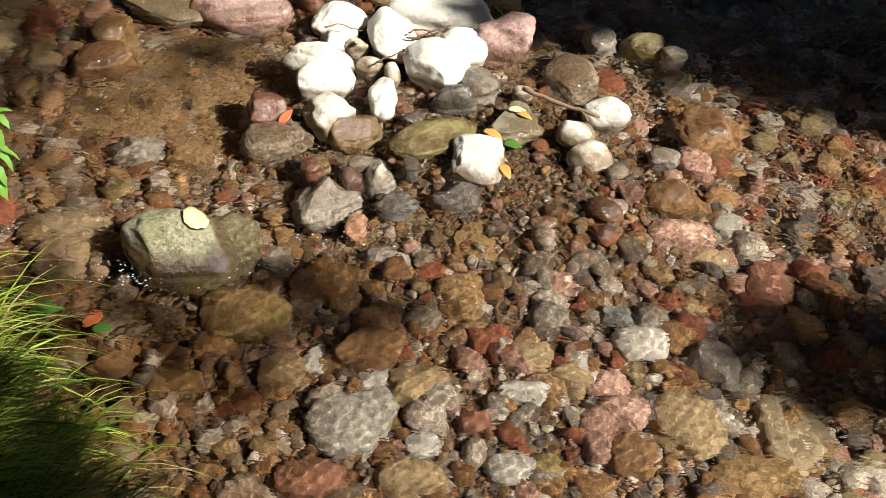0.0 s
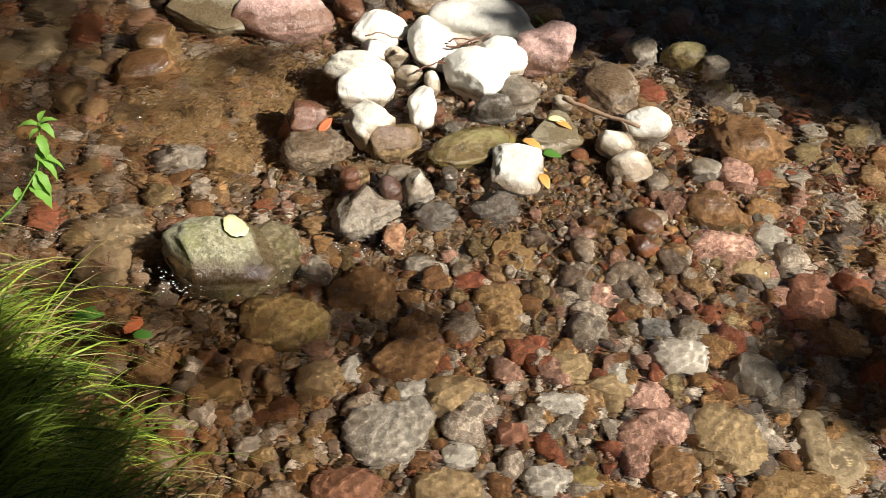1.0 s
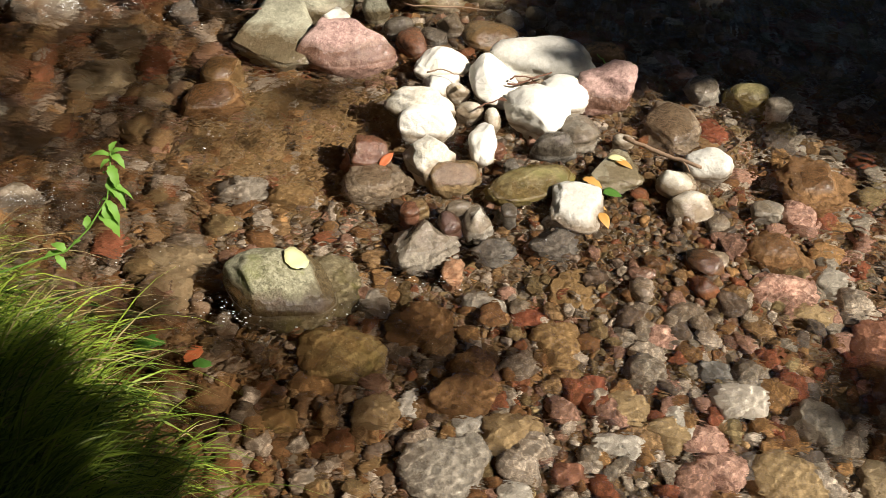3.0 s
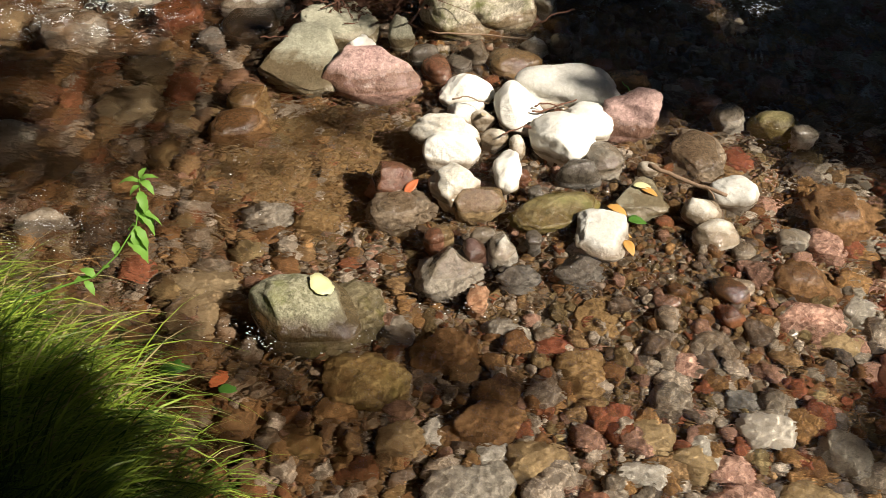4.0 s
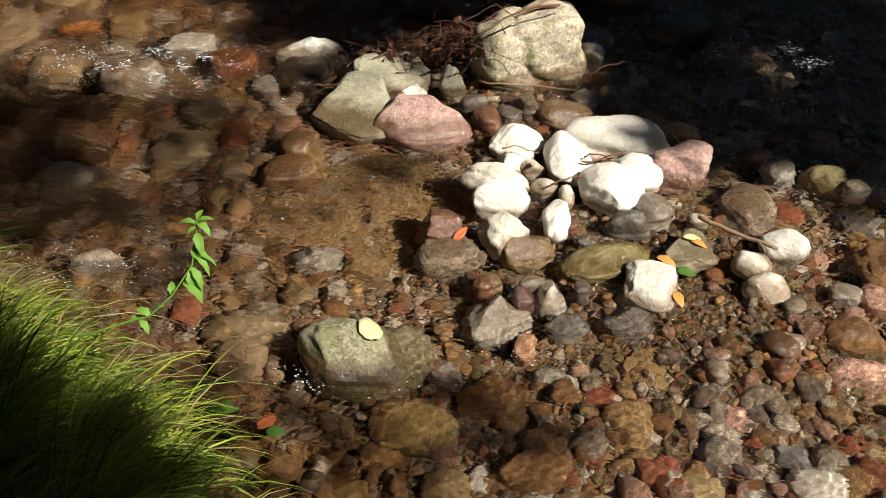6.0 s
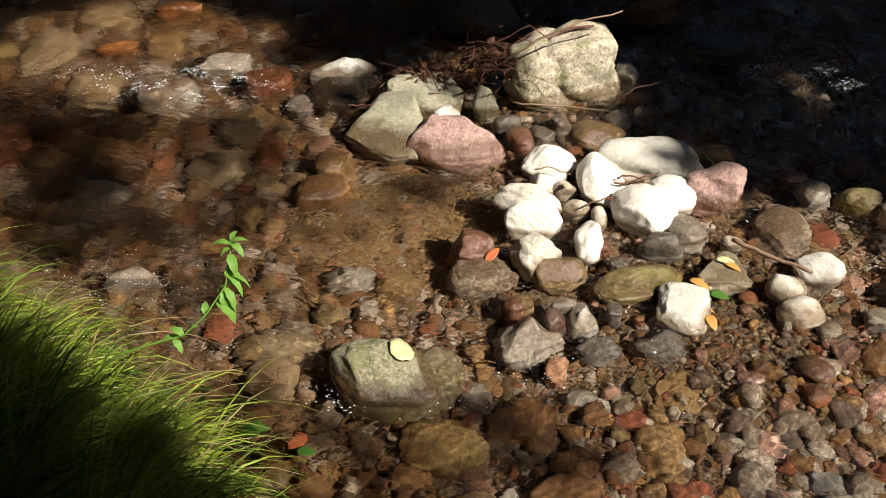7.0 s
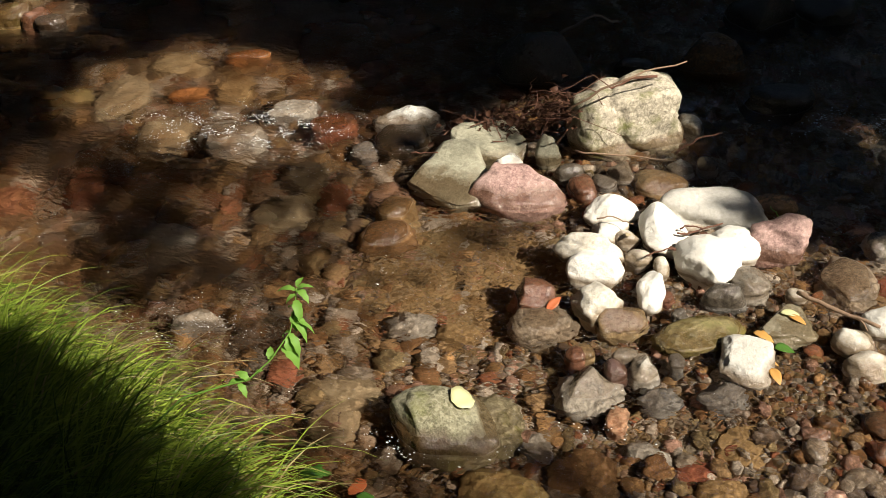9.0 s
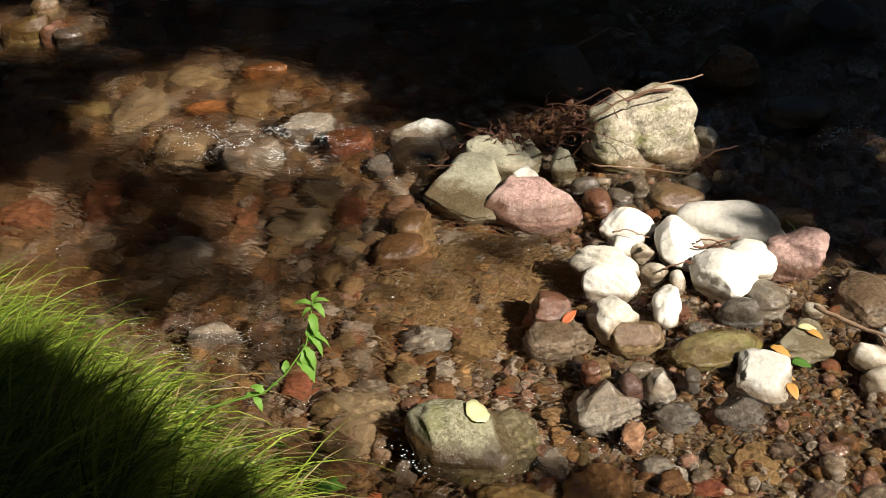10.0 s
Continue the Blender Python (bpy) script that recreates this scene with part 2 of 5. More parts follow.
def make_water():
    m, nt, bsdf = shader("running water")
    nt.nodes.remove(bsdf)
    clear = nt.nodes.new("ShaderNodeBsdfGlass")
    clear.distribution = "BECKMANN"
    clear.inputs["Roughness"].default_value = 0.0
    clear.inputs["IOR"].default_value = 1.33
    nt.links.new(clear.outputs[0], nt.nodes["Material Output"].inputs[0])
    geo = nt.nodes.new("ShaderNodeNewGeometry")
    at = nt.nodes.new("ShaderNodeSeparateXYZ")
    nt.links.new(geo.outputs["Position"], at.inputs[0])
    swift = math_node(nt, "MULTIPLY", math_node(nt, "SUBTRACT", -0.5, at.outputs["X"]), 1.4, True)
    patch = node(nt, "TexNoise", Scale=3.2, Detail=2.0)
    nt.links.new(geo.outputs["Position"], patch.inputs["Vector"])
    stir = math_node(nt, "MULTIPLY", math_node(nt, "SUBTRACT", patch.outputs["Fac"], 0.42), 1.6, True)
    tongue = math_node(nt, "SUBTRACT", 1.0, math_node(nt, "MULTIPLY", math_node(nt, "ABSOLUTE", math_node(nt, "SUBTRACT", at.outputs["Y"], math_node(nt, "SUBTRACT", 1.36, math_node(nt, "MULTIPLY", at.outputs["X"], 0.1)))), 7.0), True)
    tongue = math_node(nt, "MULTIPLY", tongue, math_node(nt, "MULTIPLY", math_node(nt, "SUBTRACT", 0.15, at.outputs["X"]), 3.0, True))
    calm = math_node(nt, "MULTIPLY", math_node(nt, "SUBTRACT", at.outputs["Y"], 1.3), 3.5, True)
    rough = math_node(nt, "ADD", math_node(nt, "MULTIPLY", swift, 0.2), math_node(nt, "MULTIPLY", math_node(nt, "ADD", math_node(nt, "MULTIPLY", stir, calm), tongue), 0.14))
    rough = math_node(nt, "MINIMUM", math_node(nt, "ADD", rough, 0.06), 0.3)
    nt.links.new(rough, clear.inputs["Roughness"])
    wave = math_node(nt, "ADD", grain(nt, 22, 2, 0.5, (0.8, 1.5, 1), 0.5), math_node(nt, "MULTIPLY", grain(nt, 75, 2, 0.5, (0.8, 1.5, 1), 0.5), 0.3))
    b = node(nt, "Bump", Strength=0.8, Distance=0.0085)
    nt.links.new(math_node(nt, "MULTIPLY", wave, math_node(nt, "ADD", 0.85, math_node(nt, "MULTIPLY", swift, 1.4))), b.inputs["Height"])
    nt.links.new(b.outputs[0], clear.inputs["Normal"])
    return m


def leafy(name, a, b, translucent=0.45, rough=0.45, island=True):
    m, nt, bsdf = shader(name)
    pick = nt.nodes.new("ShaderNodeNewGeometry").outputs["Random Per Island"] if island else grain(nt, 30)
    c = mixed(nt, pick, a, b)
    c = mixed(nt, math_node(nt, "MULTIPLY", grain(nt, 90, 4), 0.35), c, tuple(v * 0.5 for v in a))
    nt.links.new(c, bsdf.inputs["Base Color"])
    bsdf.inputs["Roughness"].default_value = rough
    tr = nt.nodes.new("ShaderNodeBsdfTranslucent")
    nt.links.new(c, tr.inputs[0])
    mx = nt.nodes.new("ShaderNodeMixShader")
    mx.inputs[0].default_value = translucent
    nt.links.new(bsdf.outputs[0], mx.inputs[1])
    nt.links.new(tr.outputs[0], mx.inputs[2])
    nt.links.new(mx.outputs[0], nt.nodes["Material Output"].inputs[0])
    return m


def bark(name, a, b):
    m, nt, bsdf = shader(name)
    g = grain(nt, 30, 6, 0.6, (4, 4, 0.6))
    nt.links.new(mixed(nt, g, a, b), bsdf.inputs["Base Color"])
    bsdf.inputs["Roughness"].default_value = 0.85
    bp = node(nt, "Bump", Strength=0.6, Distance=0.004)
    nt.links.new(g, bp.inputs["Height"])
    nt.links.new(bp.outputs[0], bsdf.inputs["Normal"])
    return m


BED, WATER = make_bed(), make_water()
GRASS = leafy("bank grass", (0.03, 0.085, 0.006), (0.44, 0.57, 0.08), 0.35)
STRAW = leafy("dry grass", (0.4, 0.33, 0.15), (0.5, 0.4, 0.2), 0.3)
SHOOT = leafy("shoot leaf", (0.16, 0.36, 0.05), (0.25, 0.46, 0.08), 0.4, 0.6, False)
CROWN = leafy("tree leaf", (0.04, 0.08, 0.015), (0.08, 0.12, 0.03), 0.1)
LEAVES = {
    "yellow": leafy("pale yellow leaf", (0.7, 0.7, 0.36), (0.76, 0.75, 0.44), 0.2, 0.5, False),
    "red": leafy("red leaf", (0.5, 0.11, 0.04), (0.6, 0.2, 0.07), 0.2, 0.5, False),
    "orange": leafy("orange leaf", (0.6, 0.3, 0.06), (0.62, 0.36, 0.12), 0.2, 0.5, False),
    "green": leafy("green leaf", (0.05, 0.15, 0.02), (0.09, 0.22, 0.03), 0.2, 0.4, False),
    "brown": leafy("dead brown leaf", (0.07, 0.028, 0.014), (0.15, 0.06, 0.028), 0.15, 0.7, False),
    "buff": leafy("buff leaf", (0.5, 0.42, 0.26), (0.55, 0.46, 0.3), 0.2, 0.6, False),
}
# White specks: foam of the riffles, and added stand-ins for the sun's glints.
FOAM_AND_GLINTS, nt_specks, specks_bsdf = shader("foam and glint specks")
specks_bsdf.inputs["Base Color"].default_value = (0.85, 0.87, 0.88, 1)
specks_bsdf.inputs["Roughness"].default_value = 0.08
specks_bsdf.inputs["IOR"].default_value = 1.33
BARK = bark("grey bark", (0.1, 0.075, 0.055), (0.2, 0.16, 0.12))
TWIG = bark("reddish brown twig", (0.07, 0.03, 0.018), (0.19, 0.085, 0.05))
STICK = bark("bare brown stick", (0.16, 0.1, 0.06), (0.3, 0.2, 0.13))


# ---- helpers for meshes ----
def mesh_of(name, verts, faces, material, smooth=True):
    me = bpy.data.meshes.new(name)
    me.from_pydata(np.asarray(verts).tolist(), [], np.asarray(faces).tolist() if isinstance(faces, np.ndarray) else faces)
    me.materials.append(material)
    if smooth:
        me.polygons.foreach_set("use_smooth", [True] * len(me.polygons))
    me.update()
    return me


def part(name, verts, faces, material, parent, label="", smooth=True):
    ob = new(name, mesh_of(name, verts, faces, material, smooth))
    ob.parent = parent
    return tagged(ob, label)


def ball(level):
    bm = bmesh.new()
    bmesh.ops.create_icosphere(bm, subdivisions=level, radius=1)
    v = np.array([p.co[:] for p in bm.verts])
    f = np.array([[p.index for p in q.verts] for q in bm.faces])
    bm.free()
    return v, f


BALLS = {n: ball(n) for n in (1, 2, 3, 4, 5)}


def pebble_shape(level, seed, cuts=0, block=2.3, rough=1.0):
    """A worn stone of radius one: blocky or round, with flattened faces and uneven swellings."""
    rng = np.random.default_rng(seed)
    v, f = BALLS[level]
    v = v / (np.abs(v) ** block).sum(1, keepdims=True) ** (1 / block)
    for _ in range(cuts):
        n = rng.normal(size=3)
        n[2] = abs(n[2]) * 0.8
        n /= np.linalg.norm(n)
        d = rng.uniform(0.55, 0.82)
        over = np.maximum(v @ n - d, 0)
        v = v - 0.88 * over[:, None] * n
    swell = np.zeros(len(v))
    for freq, amp in ((1.4, 0.09), (2.6, 0.065), (5.0, 0.028), (10.0, 0.014), (19.0, 0.008), (34.0, 0.004)):
        for _ in range(3):
            k = rng.normal(size=3) * freq
            swell += amp * 0.6 * rough * np.sin(v @ k + rng.uniform(0, 6.3))
    v = v * (1 + swell[:, None])
    lo, hi = v.min(0), v.max(0)
    return (v - (lo + hi) / 2) / ((hi - lo) / 2), f


def tube(points, radii, sides=6):
    """A tapered round bar along points."""
    pts = np.asarray(points, float)
    verts, faces = [], []
    for i, p in enumerate(pts):
        d = pts[min(i + 1, len(pts) - 1)] - pts[max(i - 1, 0)]
        d /= np.linalg.norm(d) + 1e-9
        u = np.cross(d, (0.3, 0.2, 0.93) if abs(d[2]) < 0.9 else (1, 0, 0))
        u /= np.linalg.norm(u)
        w = np.cross(d, u)
        for s in range(sides):
            a = 2 * math.pi * s / sides
            verts.append(p + radii[i] * (math.cos(a) * u + math.sin(a) * w))
    for i in range(len(pts) - 1):
        for s in range(sides):
            a, b = i * sides + s, i * sides + (s + 1) % sides
            faces.append([a, b, b + sides, a + sides])
    faces += [list(range(sides))[::-1], list(range(len(verts) - sides, len(verts)))]
    return verts, faces


def wiggle(a, b, n, amount, rng, sag=0.0):
    a, b = np.asarray(a, float), np.asarray(b, float)
    t = np.linspace(0, 1, n)[:, None]
    pts = a + (b - a) * t
    off = np.cumsum(rng.normal(size=(n, 3)), 0)
    off = off - off[0] - (off[-1] - off[0]) * t
    pts += off * amount
    pts[:, 2] += sag * (4 * t[:, 0] * (1 - t[:, 0]))
    return pts


# ---- the lie of the land ----
def bank_edge(x):
    return np.interp(x, [-300, -6, -2.6, -1.5, -1.0, -0.68, -0.38, 0.2, 3, 300], [2.5, 2.06, 1.8, 1.54, 1.28, 1.05, 0.77, 0.66, 0.64, 0.64])


def lumps(x, y):
    return (np.sin(3.1 * x + 1.7 * y) + np.sin(5.3 * y - 2.2 * x + 1.0) + 0.6 * np.sin(9.7 * x + 4.1 * y + 2.0) + 0.5 * np.sin(13.0 * y - 7.0 * x)) / 3.1


def smooth(a, b, v):
    t = np.clip((v - a) / (b - a), 0, 1)
    return t * t * (3 - 2 * t)


def bed(x, y):
    """Height of the ground: the streambed with its gravel bar, and the banks."""
    x, y = np.asarray(x, float), np.asarray(y, float)
    z = -0.085 + 0.015 * lumps(x, y) + 0 * x
    z = z - 0.035 * smooth(-0.9, -1.6, x) - 0.07 * smooth(0.25, 0.7, x - 0.9 + (y - 2.0) * 0.9) * smooth(2.0, 2.6, y) - 0.05 * smooth(3.0, 3.6, y)
    z = z - 0.05 * smooth(0.45, 0.9, x) * smooth(1.7, 1.3, y)
    along = np.clip(((x - 0.12) * -0.62 + (y - 2.05) * 0.92) / 1.23, -0.25, 0.95)
    ax, ay = 0.12 - 0.62 * along, 2.05 + 0.92 * along
    d = np.hypot((x - ax), (y - ay))
    z = z + (0.05 + 0.006 * lumps(2 * x, 2 * y)) * smooth(0.4, 0.12, d) + 0.016 * smooth(0.55, 0.2, np.hypot((x + 0.03) / 1.35, y - 1.84))
    near = bank_edge(x) - y
    z = z + smooth(-0.1, 0.3, near) * 0.27 + smooth(0.2, 1.2, near) * 0.1
    far = y - 6.5 - 0.3 * np.sin(0.5 * x)
    z = z + smooth(0, 1.5, far) * 0.7 + np.maximum(far, 0) * 0.05
    return z


def silt(x, y):
    """1 where silt and algae lie thick between the stones, beside the gravel bar."""
    return smooth(1.25, 0.6, np.hypot((x + 0.63) / 0.3, (y - 2.15) / 0.3))


def spaced(lo, hi, step, far):
    """Even steps between lo and hi, then growing ones out to far on both sides."""
    mid = np.arange(lo, hi + step / 2, step)
    out, s = [], step
    while not out or out[-1] < far:
        s *= 1.35
        out.append((out[-1] if out else 0) + s)
    out = np.array(out)
    return np.concatenate([(lo - out)[::-1], mid, hi + out])


def sheet(name, xs, ys, height, material):
    gx, gy = np.meshgrid(xs, ys)
    gz = height(gx, gy)
    n, m = len(xs), len(ys)
    i = (np.arange(m - 1)[:, None] * n + np.arange(n - 1)).ravel()
    ob = new(name, mesh_of(name, np.stack([gx, gy, gz], -1).reshape(-1, 3), np.stack([i, i + 1, i + 1 + n, i + n], -1), material))
    return ob


ground = sheet("ground", spaced(-3.4, 1.6, 0.026, 300), spaced(0.5, 4.9, 0.026, 300), bed, BED)
tagged(ground, "brown silty streambed rising to earth banks", "ground", kind="structure")

RIFFLES = [(-1.5, 2.62, 0.42, 0.2, 1.0), (-1.2, 1.72, 0.2, 0.1, 0.8), (0.3, 3.05, 0.25, 0.12, 0.9), (-0.3, 4.0, 0.5, 0.2, 0.7), (-1.9, 2.1, 0.4, 0.3, 0.6), (-0.55, 1.42, 0.14, 0.08, 0.6), (-0.95, 2.2, 0.4, 0.25, 0.45)]


def water_height(x, y):
    """Small crossing ripples; rougher in the riffles and in the swift arm beyond the bank."""
    rng = np.random.default_rng(5)
    z = 0 * x
    for k0, amp in ((14, 0.0014), (32, 0.001), (65, 0.0009), (130, 0.0004), (290, 0.00045), (400, 0.00008)):
        for _ in range(5):
            a = rng.normal(1.5, 0.75)
            k = k0 * rng.uniform(0.75, 1.3)
            px = x + 0.02 * np.sin(9 * y + rng.uniform(0, 6)) + 0.012 * np.sin(17 * x + rng.uniform(0, 6))
            py = y + 0.014 * np.sin(13 * x + rng.uniform(0, 6)) + 0.008 * np.sin(31 * y + rng.uniform(0, 6))
            z = z + amp * 0.62 * np.sin(k * (px * math.cos(a) + py * math.sin(a)) + rng.uniform(0, 6.3))
    force = 0.85 + 0.35 * lumps(1.3 * x, 1.7 * y)
    for cx, cy, rx, ry, s in RIFFLES:
        force = force + 2.6 * s * np.exp(-(((x - cx) / rx) ** 2 + ((y - cy) / ry) ** 2))
    force = force + 1.3 * smooth(-0.5, -1.0, x) + 1.7 * smooth(1.45, 1.75, y) * smooth(-0.6, -0.35, x)
    return z * np.maximum(force, 0.3)


def joined(*runs):
    return np.concatenate([np.arange(a, b - 1e-6, s) for a, b, s in runs])


WATER_X = joined((-3.4, -0.9, 0.016), (-0.9, 1.12, 0.003), (1.15, 1.7, 0.03))
wide = spaced(-3.4, 1.7, 0.05, 300)
WATER_X = np.concatenate([wide[wide < -3.41], WATER_X, wide[wide > 1.71]])
water = sheet("water", WATER_X, joined((0.3, 0.92, 0.03), (0.92, 2.55, 0.003), (2.55, 4.9, 0.016), (4.9, 7.4, 0.1)), water_height, WATER)
tagged(water, "clear shallow running stream water with small ripples", "water", kind="structure")
water.visible_shadow = False
water.cycles.is_caustics_caster = True
ground.cycles.is_caustics_receiver = True

# ---- stones ----
TAKEN, TOPS = [], []


def surface(x, y, reach=0.012):
    """Height of the highest stone, or else of the bed, at a place."""
    best = float(bed(x, y))
    for t in TOPS:
        near = np.hypot(t[:, 0] - x, t[:, 1] - y) < reach
        if near.any():
            best = max(best, float(t[near, 2].max()))
    return best


def rock(name, at, size, turn, kind, seed, cuts, block, label, cleft=False, taper=0.0, peak=(0.28, 0.2), tilt=(0, 0), flat=0.0):
    """One stone; its foot reaches down into the bed."""
    x, y, z = at
    a, b, c = size
    v, f = pebble_shape(5 if a > 0.055 else 4, seed, cuts, block)
    if cleft:
        d = v @ np.array((0.93, -0.15, 0.33)) - 0.08 + 0.08 * np.sin(5 * v[:, 2] + 2) + 0.03 * np.sin(17 * v[:, 2])
        e = v @ np.array((0.35, 0.2, 0.9)) - 0.38 + 0.06 * np.sin(7 * v[:, 0])
        v = v * (1 - 0.1 * np.exp(-(d / 0.05) ** 2) - 0.05 * np.exp(-(d / 0.2) ** 2) - 0.03 * np.exp(-(e / 0.04) ** 2) * (v[:, 0] > 0))[:, None]
    if taper:
        up = np.clip(v[:, 2:], 0, 1)
        v[:, :2] = v[:, :2] * (1 - taper * up) + np.array(peak) * taper * up
    if flat:
        v[:, 2] = np.where(v[:, 2] > 1 - flat, 1 - flat + 0.12 * (v[:, 2] - 1 + flat), v[:, 2]) / (1 - 0.88 * flat)
    low = np.clip(-v[:, 2:], 0, 1)
    foot = float(bed(x, y)) - 0.012
    down = max(c, z - foot)
    spread = -0.34 if kind in ("pale", "cream", "creamwet", "pinkpeb", "palegrey") else -0.2 if kind in ("slab", "purple") else 0.12 + (0.05 if name == "boulder" else 0.14) * min(1.0, max(0.0, down / c - 1))
    v[:, :2] *= 1 + spread * low * (1 - low ** 4)
    v = v * np.where(v[:, 2:] < 0, (a, b, down), (a, b, c))
    if tilt[0] or tilt[1]:
        v = v @ np.array(Euler((radians(tilt[0]), radians(tilt[1]), 0)).to_matrix()).T
    v[:, 2] += down
    ob = new(name, mesh_of(name, v, f, STONES[kind]))
    ob.matrix_world = pose(x, y, z - down, 0, 0, turn)
    ob.cycles.is_caustics_receiver = True
    TAKEN.append((x, y, max(a, b)))
    TOPS.append(np.c_[v, np.ones(len(v))] @ np.array(ob.matrix_world).T)
    return tagged(ob, label, "stone", "stones in the stream")


rock("river_stone", (-0.305, 2.419, 0.016), (0.076, 0.05, 0.052), 12, "pale", 611, 0, 2.2, "rounded white limestone cobble at the top of the heap", taper=0.3, peak=(0.2, 0.3))
rock("river_stone", (-0.296, 2.332, 0.009), (0.055, 0.045, 0.028), 17, "pale", 12, 4, 2.3, "small flat white cobble wedged under a rounder one")
rock("river_stone", (-0.05, 2.464, 0.024), (0.146, 0.082, 0.06), 11, "palegrey", 13, 0, 2.6, "long smooth pale grey boulder lying across the gravel bar")
rock("river_stone", (-0.16, 2.35, 0.022), (0.066, 0.1, 0.046), 17, "pale", 14, 3, 2.3, "angular white cobble leaning on a long grey stone", taper=0.45, peak=(-0.3, 0.7), tilt=(6, 6))
rock("river_stone", (-0.047, 2.240, 0.024), (0.082, 0.092, 0.055), 17, "pale", 409, 2, 2.4, "large white cobble with a steep rounded face")
rock("river_stone", (0.016, 2.313, 0.015), (0.062, 0.074, 0.05), 17, "pale", 512, 2, 2.6, "white cobble beside a purple sandstone boulder")
rock("river_stone", (-0.331, 2.220, 0.018), (0.093, 0.042, 0.056), 5, "cream", 17, 1, 2.3, "broad cream cobble at the edge of the heap")
rock("river_stone", (-0.304, 2.152, 0.016), (0.073, 0.062, 0.047), 17, "pale", 18, 1, 2.3, "rounded white cobble in front of a broad cream one")
rock("river_stone", (-0.278, 2.019, 0.017), (0.064, 0.067, 0.052), 17, "cream", 19, 3, 2.3, "cream cobble with a speckled lower face")
rock("river_stone", (-0.166, 2.098, 0.009), (0.034, 0.082, 0.036), 12, "pale", 20, 2, 2.3, "finger-shaped white stone lying in the gravel")
rock("river_stone", (-0.220, 1.988, 0.004), (0.059, 0.054, 0.029), 17, "tan", 21, 2, 2.3, "tan cobble with a green algae tinge, half wet")
rock("pebble", (-0.211, 2.234, 0.008), (0.036, 0.03, 0.022), 17, "cream", 22, 1, 2.3, "small cream pebble wedged in the heap")
rock("pebble", (-0.152, 2.205, 0.008), (0.02, 0.04, 0.025), 17, "cream", 23, 0, 2.3, "small narrow pebble between white cobbles")
rock("pebble", (-0.249, 2.316, 0.008), (0.034, 0.020, 0.024), 17, "cream", 24, 1, 2.3, "small shaded pebble between white cobbles")
rock("pebble", (-0.085, 2.404, 0.007), (0.061, 0.035, 0.022), 17, "cream", 25, 4, 2.3, "flat pale chip lying between the large stones")
rock("river_stone", (0.110, 2.350, 0.025), (0.089, 0.062, 0.071), 17, "purple", 26, 3, 2.6, "purple sandstone boulder with a dark wet foot")
rock("river_stone", (0.002, 2.109, 0.014), (0.053, 0.027, 0.040), 17, "darkgrey", 27, 2, 2.3, "dark grey wet cobble at the foot of the heap")
rock("river_stone", (0.057, 2.186, 0.010), (0.044, 0.056, 0.029), 17, "grey", 28, 0, 2.3, "mottled grey cobble leaning on the heap")
rock("river_stone", (-0.430, 2.032, 0.005), (0.053, 0.050, 0.037), 17, "redbrown", 29, 2, 2.3, "reddish brown cobble with a red leaf on it")
rock("river_stone", (-0.395, 1.95, -0.02), (0.076, 0.062, 0.027), 17, "wetgrey", 30, 0, 2.3, "wet grey-brown cobble rising just above the water")
rock("river_stone", (-0.251, 1.742, -0.006), (0.074, 0.066, 0.042), 30, "grey", 31, 7, 2.2, "angular three-cornered grey stone in shallow water", taper=0.5, peak=(0.5, 0.7))
rock("pebble", (-0.207, 1.804, 0.007), (0.026, 0.034, 0.020), 17, "darkpurple", 32, 0, 2.3, "smooth dark purple-brown pebble")
rock("river_stone", (-0.152, 1.828, 0.008), (0.034, 0.045, 0.023), 17, "lightgrey", 33, 6, 2.3, "light grey angular stone with a pointed top", taper=0.35)
rock("river_stone", (-0.043, 1.983, -0.006), (0.108, 0.06, 0.022), 40, "mossy", 34, 1, 2.3, "long flat olive stone with patches of moss")
rock("river_stone", (0.144, 2.037, 0.006), (0.076, 0.062, 0.022), 17, "slab", 35, 4, 2.8, "flat pale green-grey slab with fallen leaves", flat=0.5, tilt=(6, 3))
rock("river_stone", (0.062, 1.898, 0.006), (0.071, 0.08, 0.022), -14, "palegrey", 36, 2, 3.2, "blocky cream stone with a tan flank, foot in the water", taper=0.2, peak=(-0.2, 0.4), flat=0.3, tilt=(2, 5))
rock("river_stone", (0.284, 2.018, 0.004), (0.048, 0.042, 0.04), 9, "cream", 37, 2, 2.1, "small cream cobble with a shaded face")
rock("river_stone", (0.312, 1.938, -0.002), (0.052, 0.042, 0.04), 9, "creamwet", 38, 0, 2.1, "domed cobble, dry white top and dark wet foot")
rock("river_stone", (0.359, 2.098, 0.006), (0.060, 0.047, 0.045), 9, "palegrey", 39, 0, 2.3, "pale grey cobble with a bright sunlit cap")
rock("pebble", (0.166, 2.166, 0.006), (0.027, 0.020, 0.019), 9, "cream", 40, 0, 2.3, "small cream pebble at the end of a stick")
rock("river_stone", (0.282, 2.272, -0.02), (0.074, 0.114, 0.037), 9, "wetgrey", 41, 3, 2.3, "grey stone lapped by ripples, mostly under water")
rock("river_stone", (0.383, 2.293, -0.046), (0.038, 0.051, 0.019), 9, "rust", 42, 0, 2.3, "rust-red stone under shallow water")
rock("river_stone", (0.368, 2.455, -0.012), (0.045, 0.051, 0.031), 9, "grey", 43, 0, 2.3, "grey stone at the edge of the shade, wet")
rock("river_stone", (0.485, 2.44, -0.012), (0.059, 0.042, 0.035), -11, "mossy", 44, 0, 2.3, "mossy stone at the edge of the shade, wet")
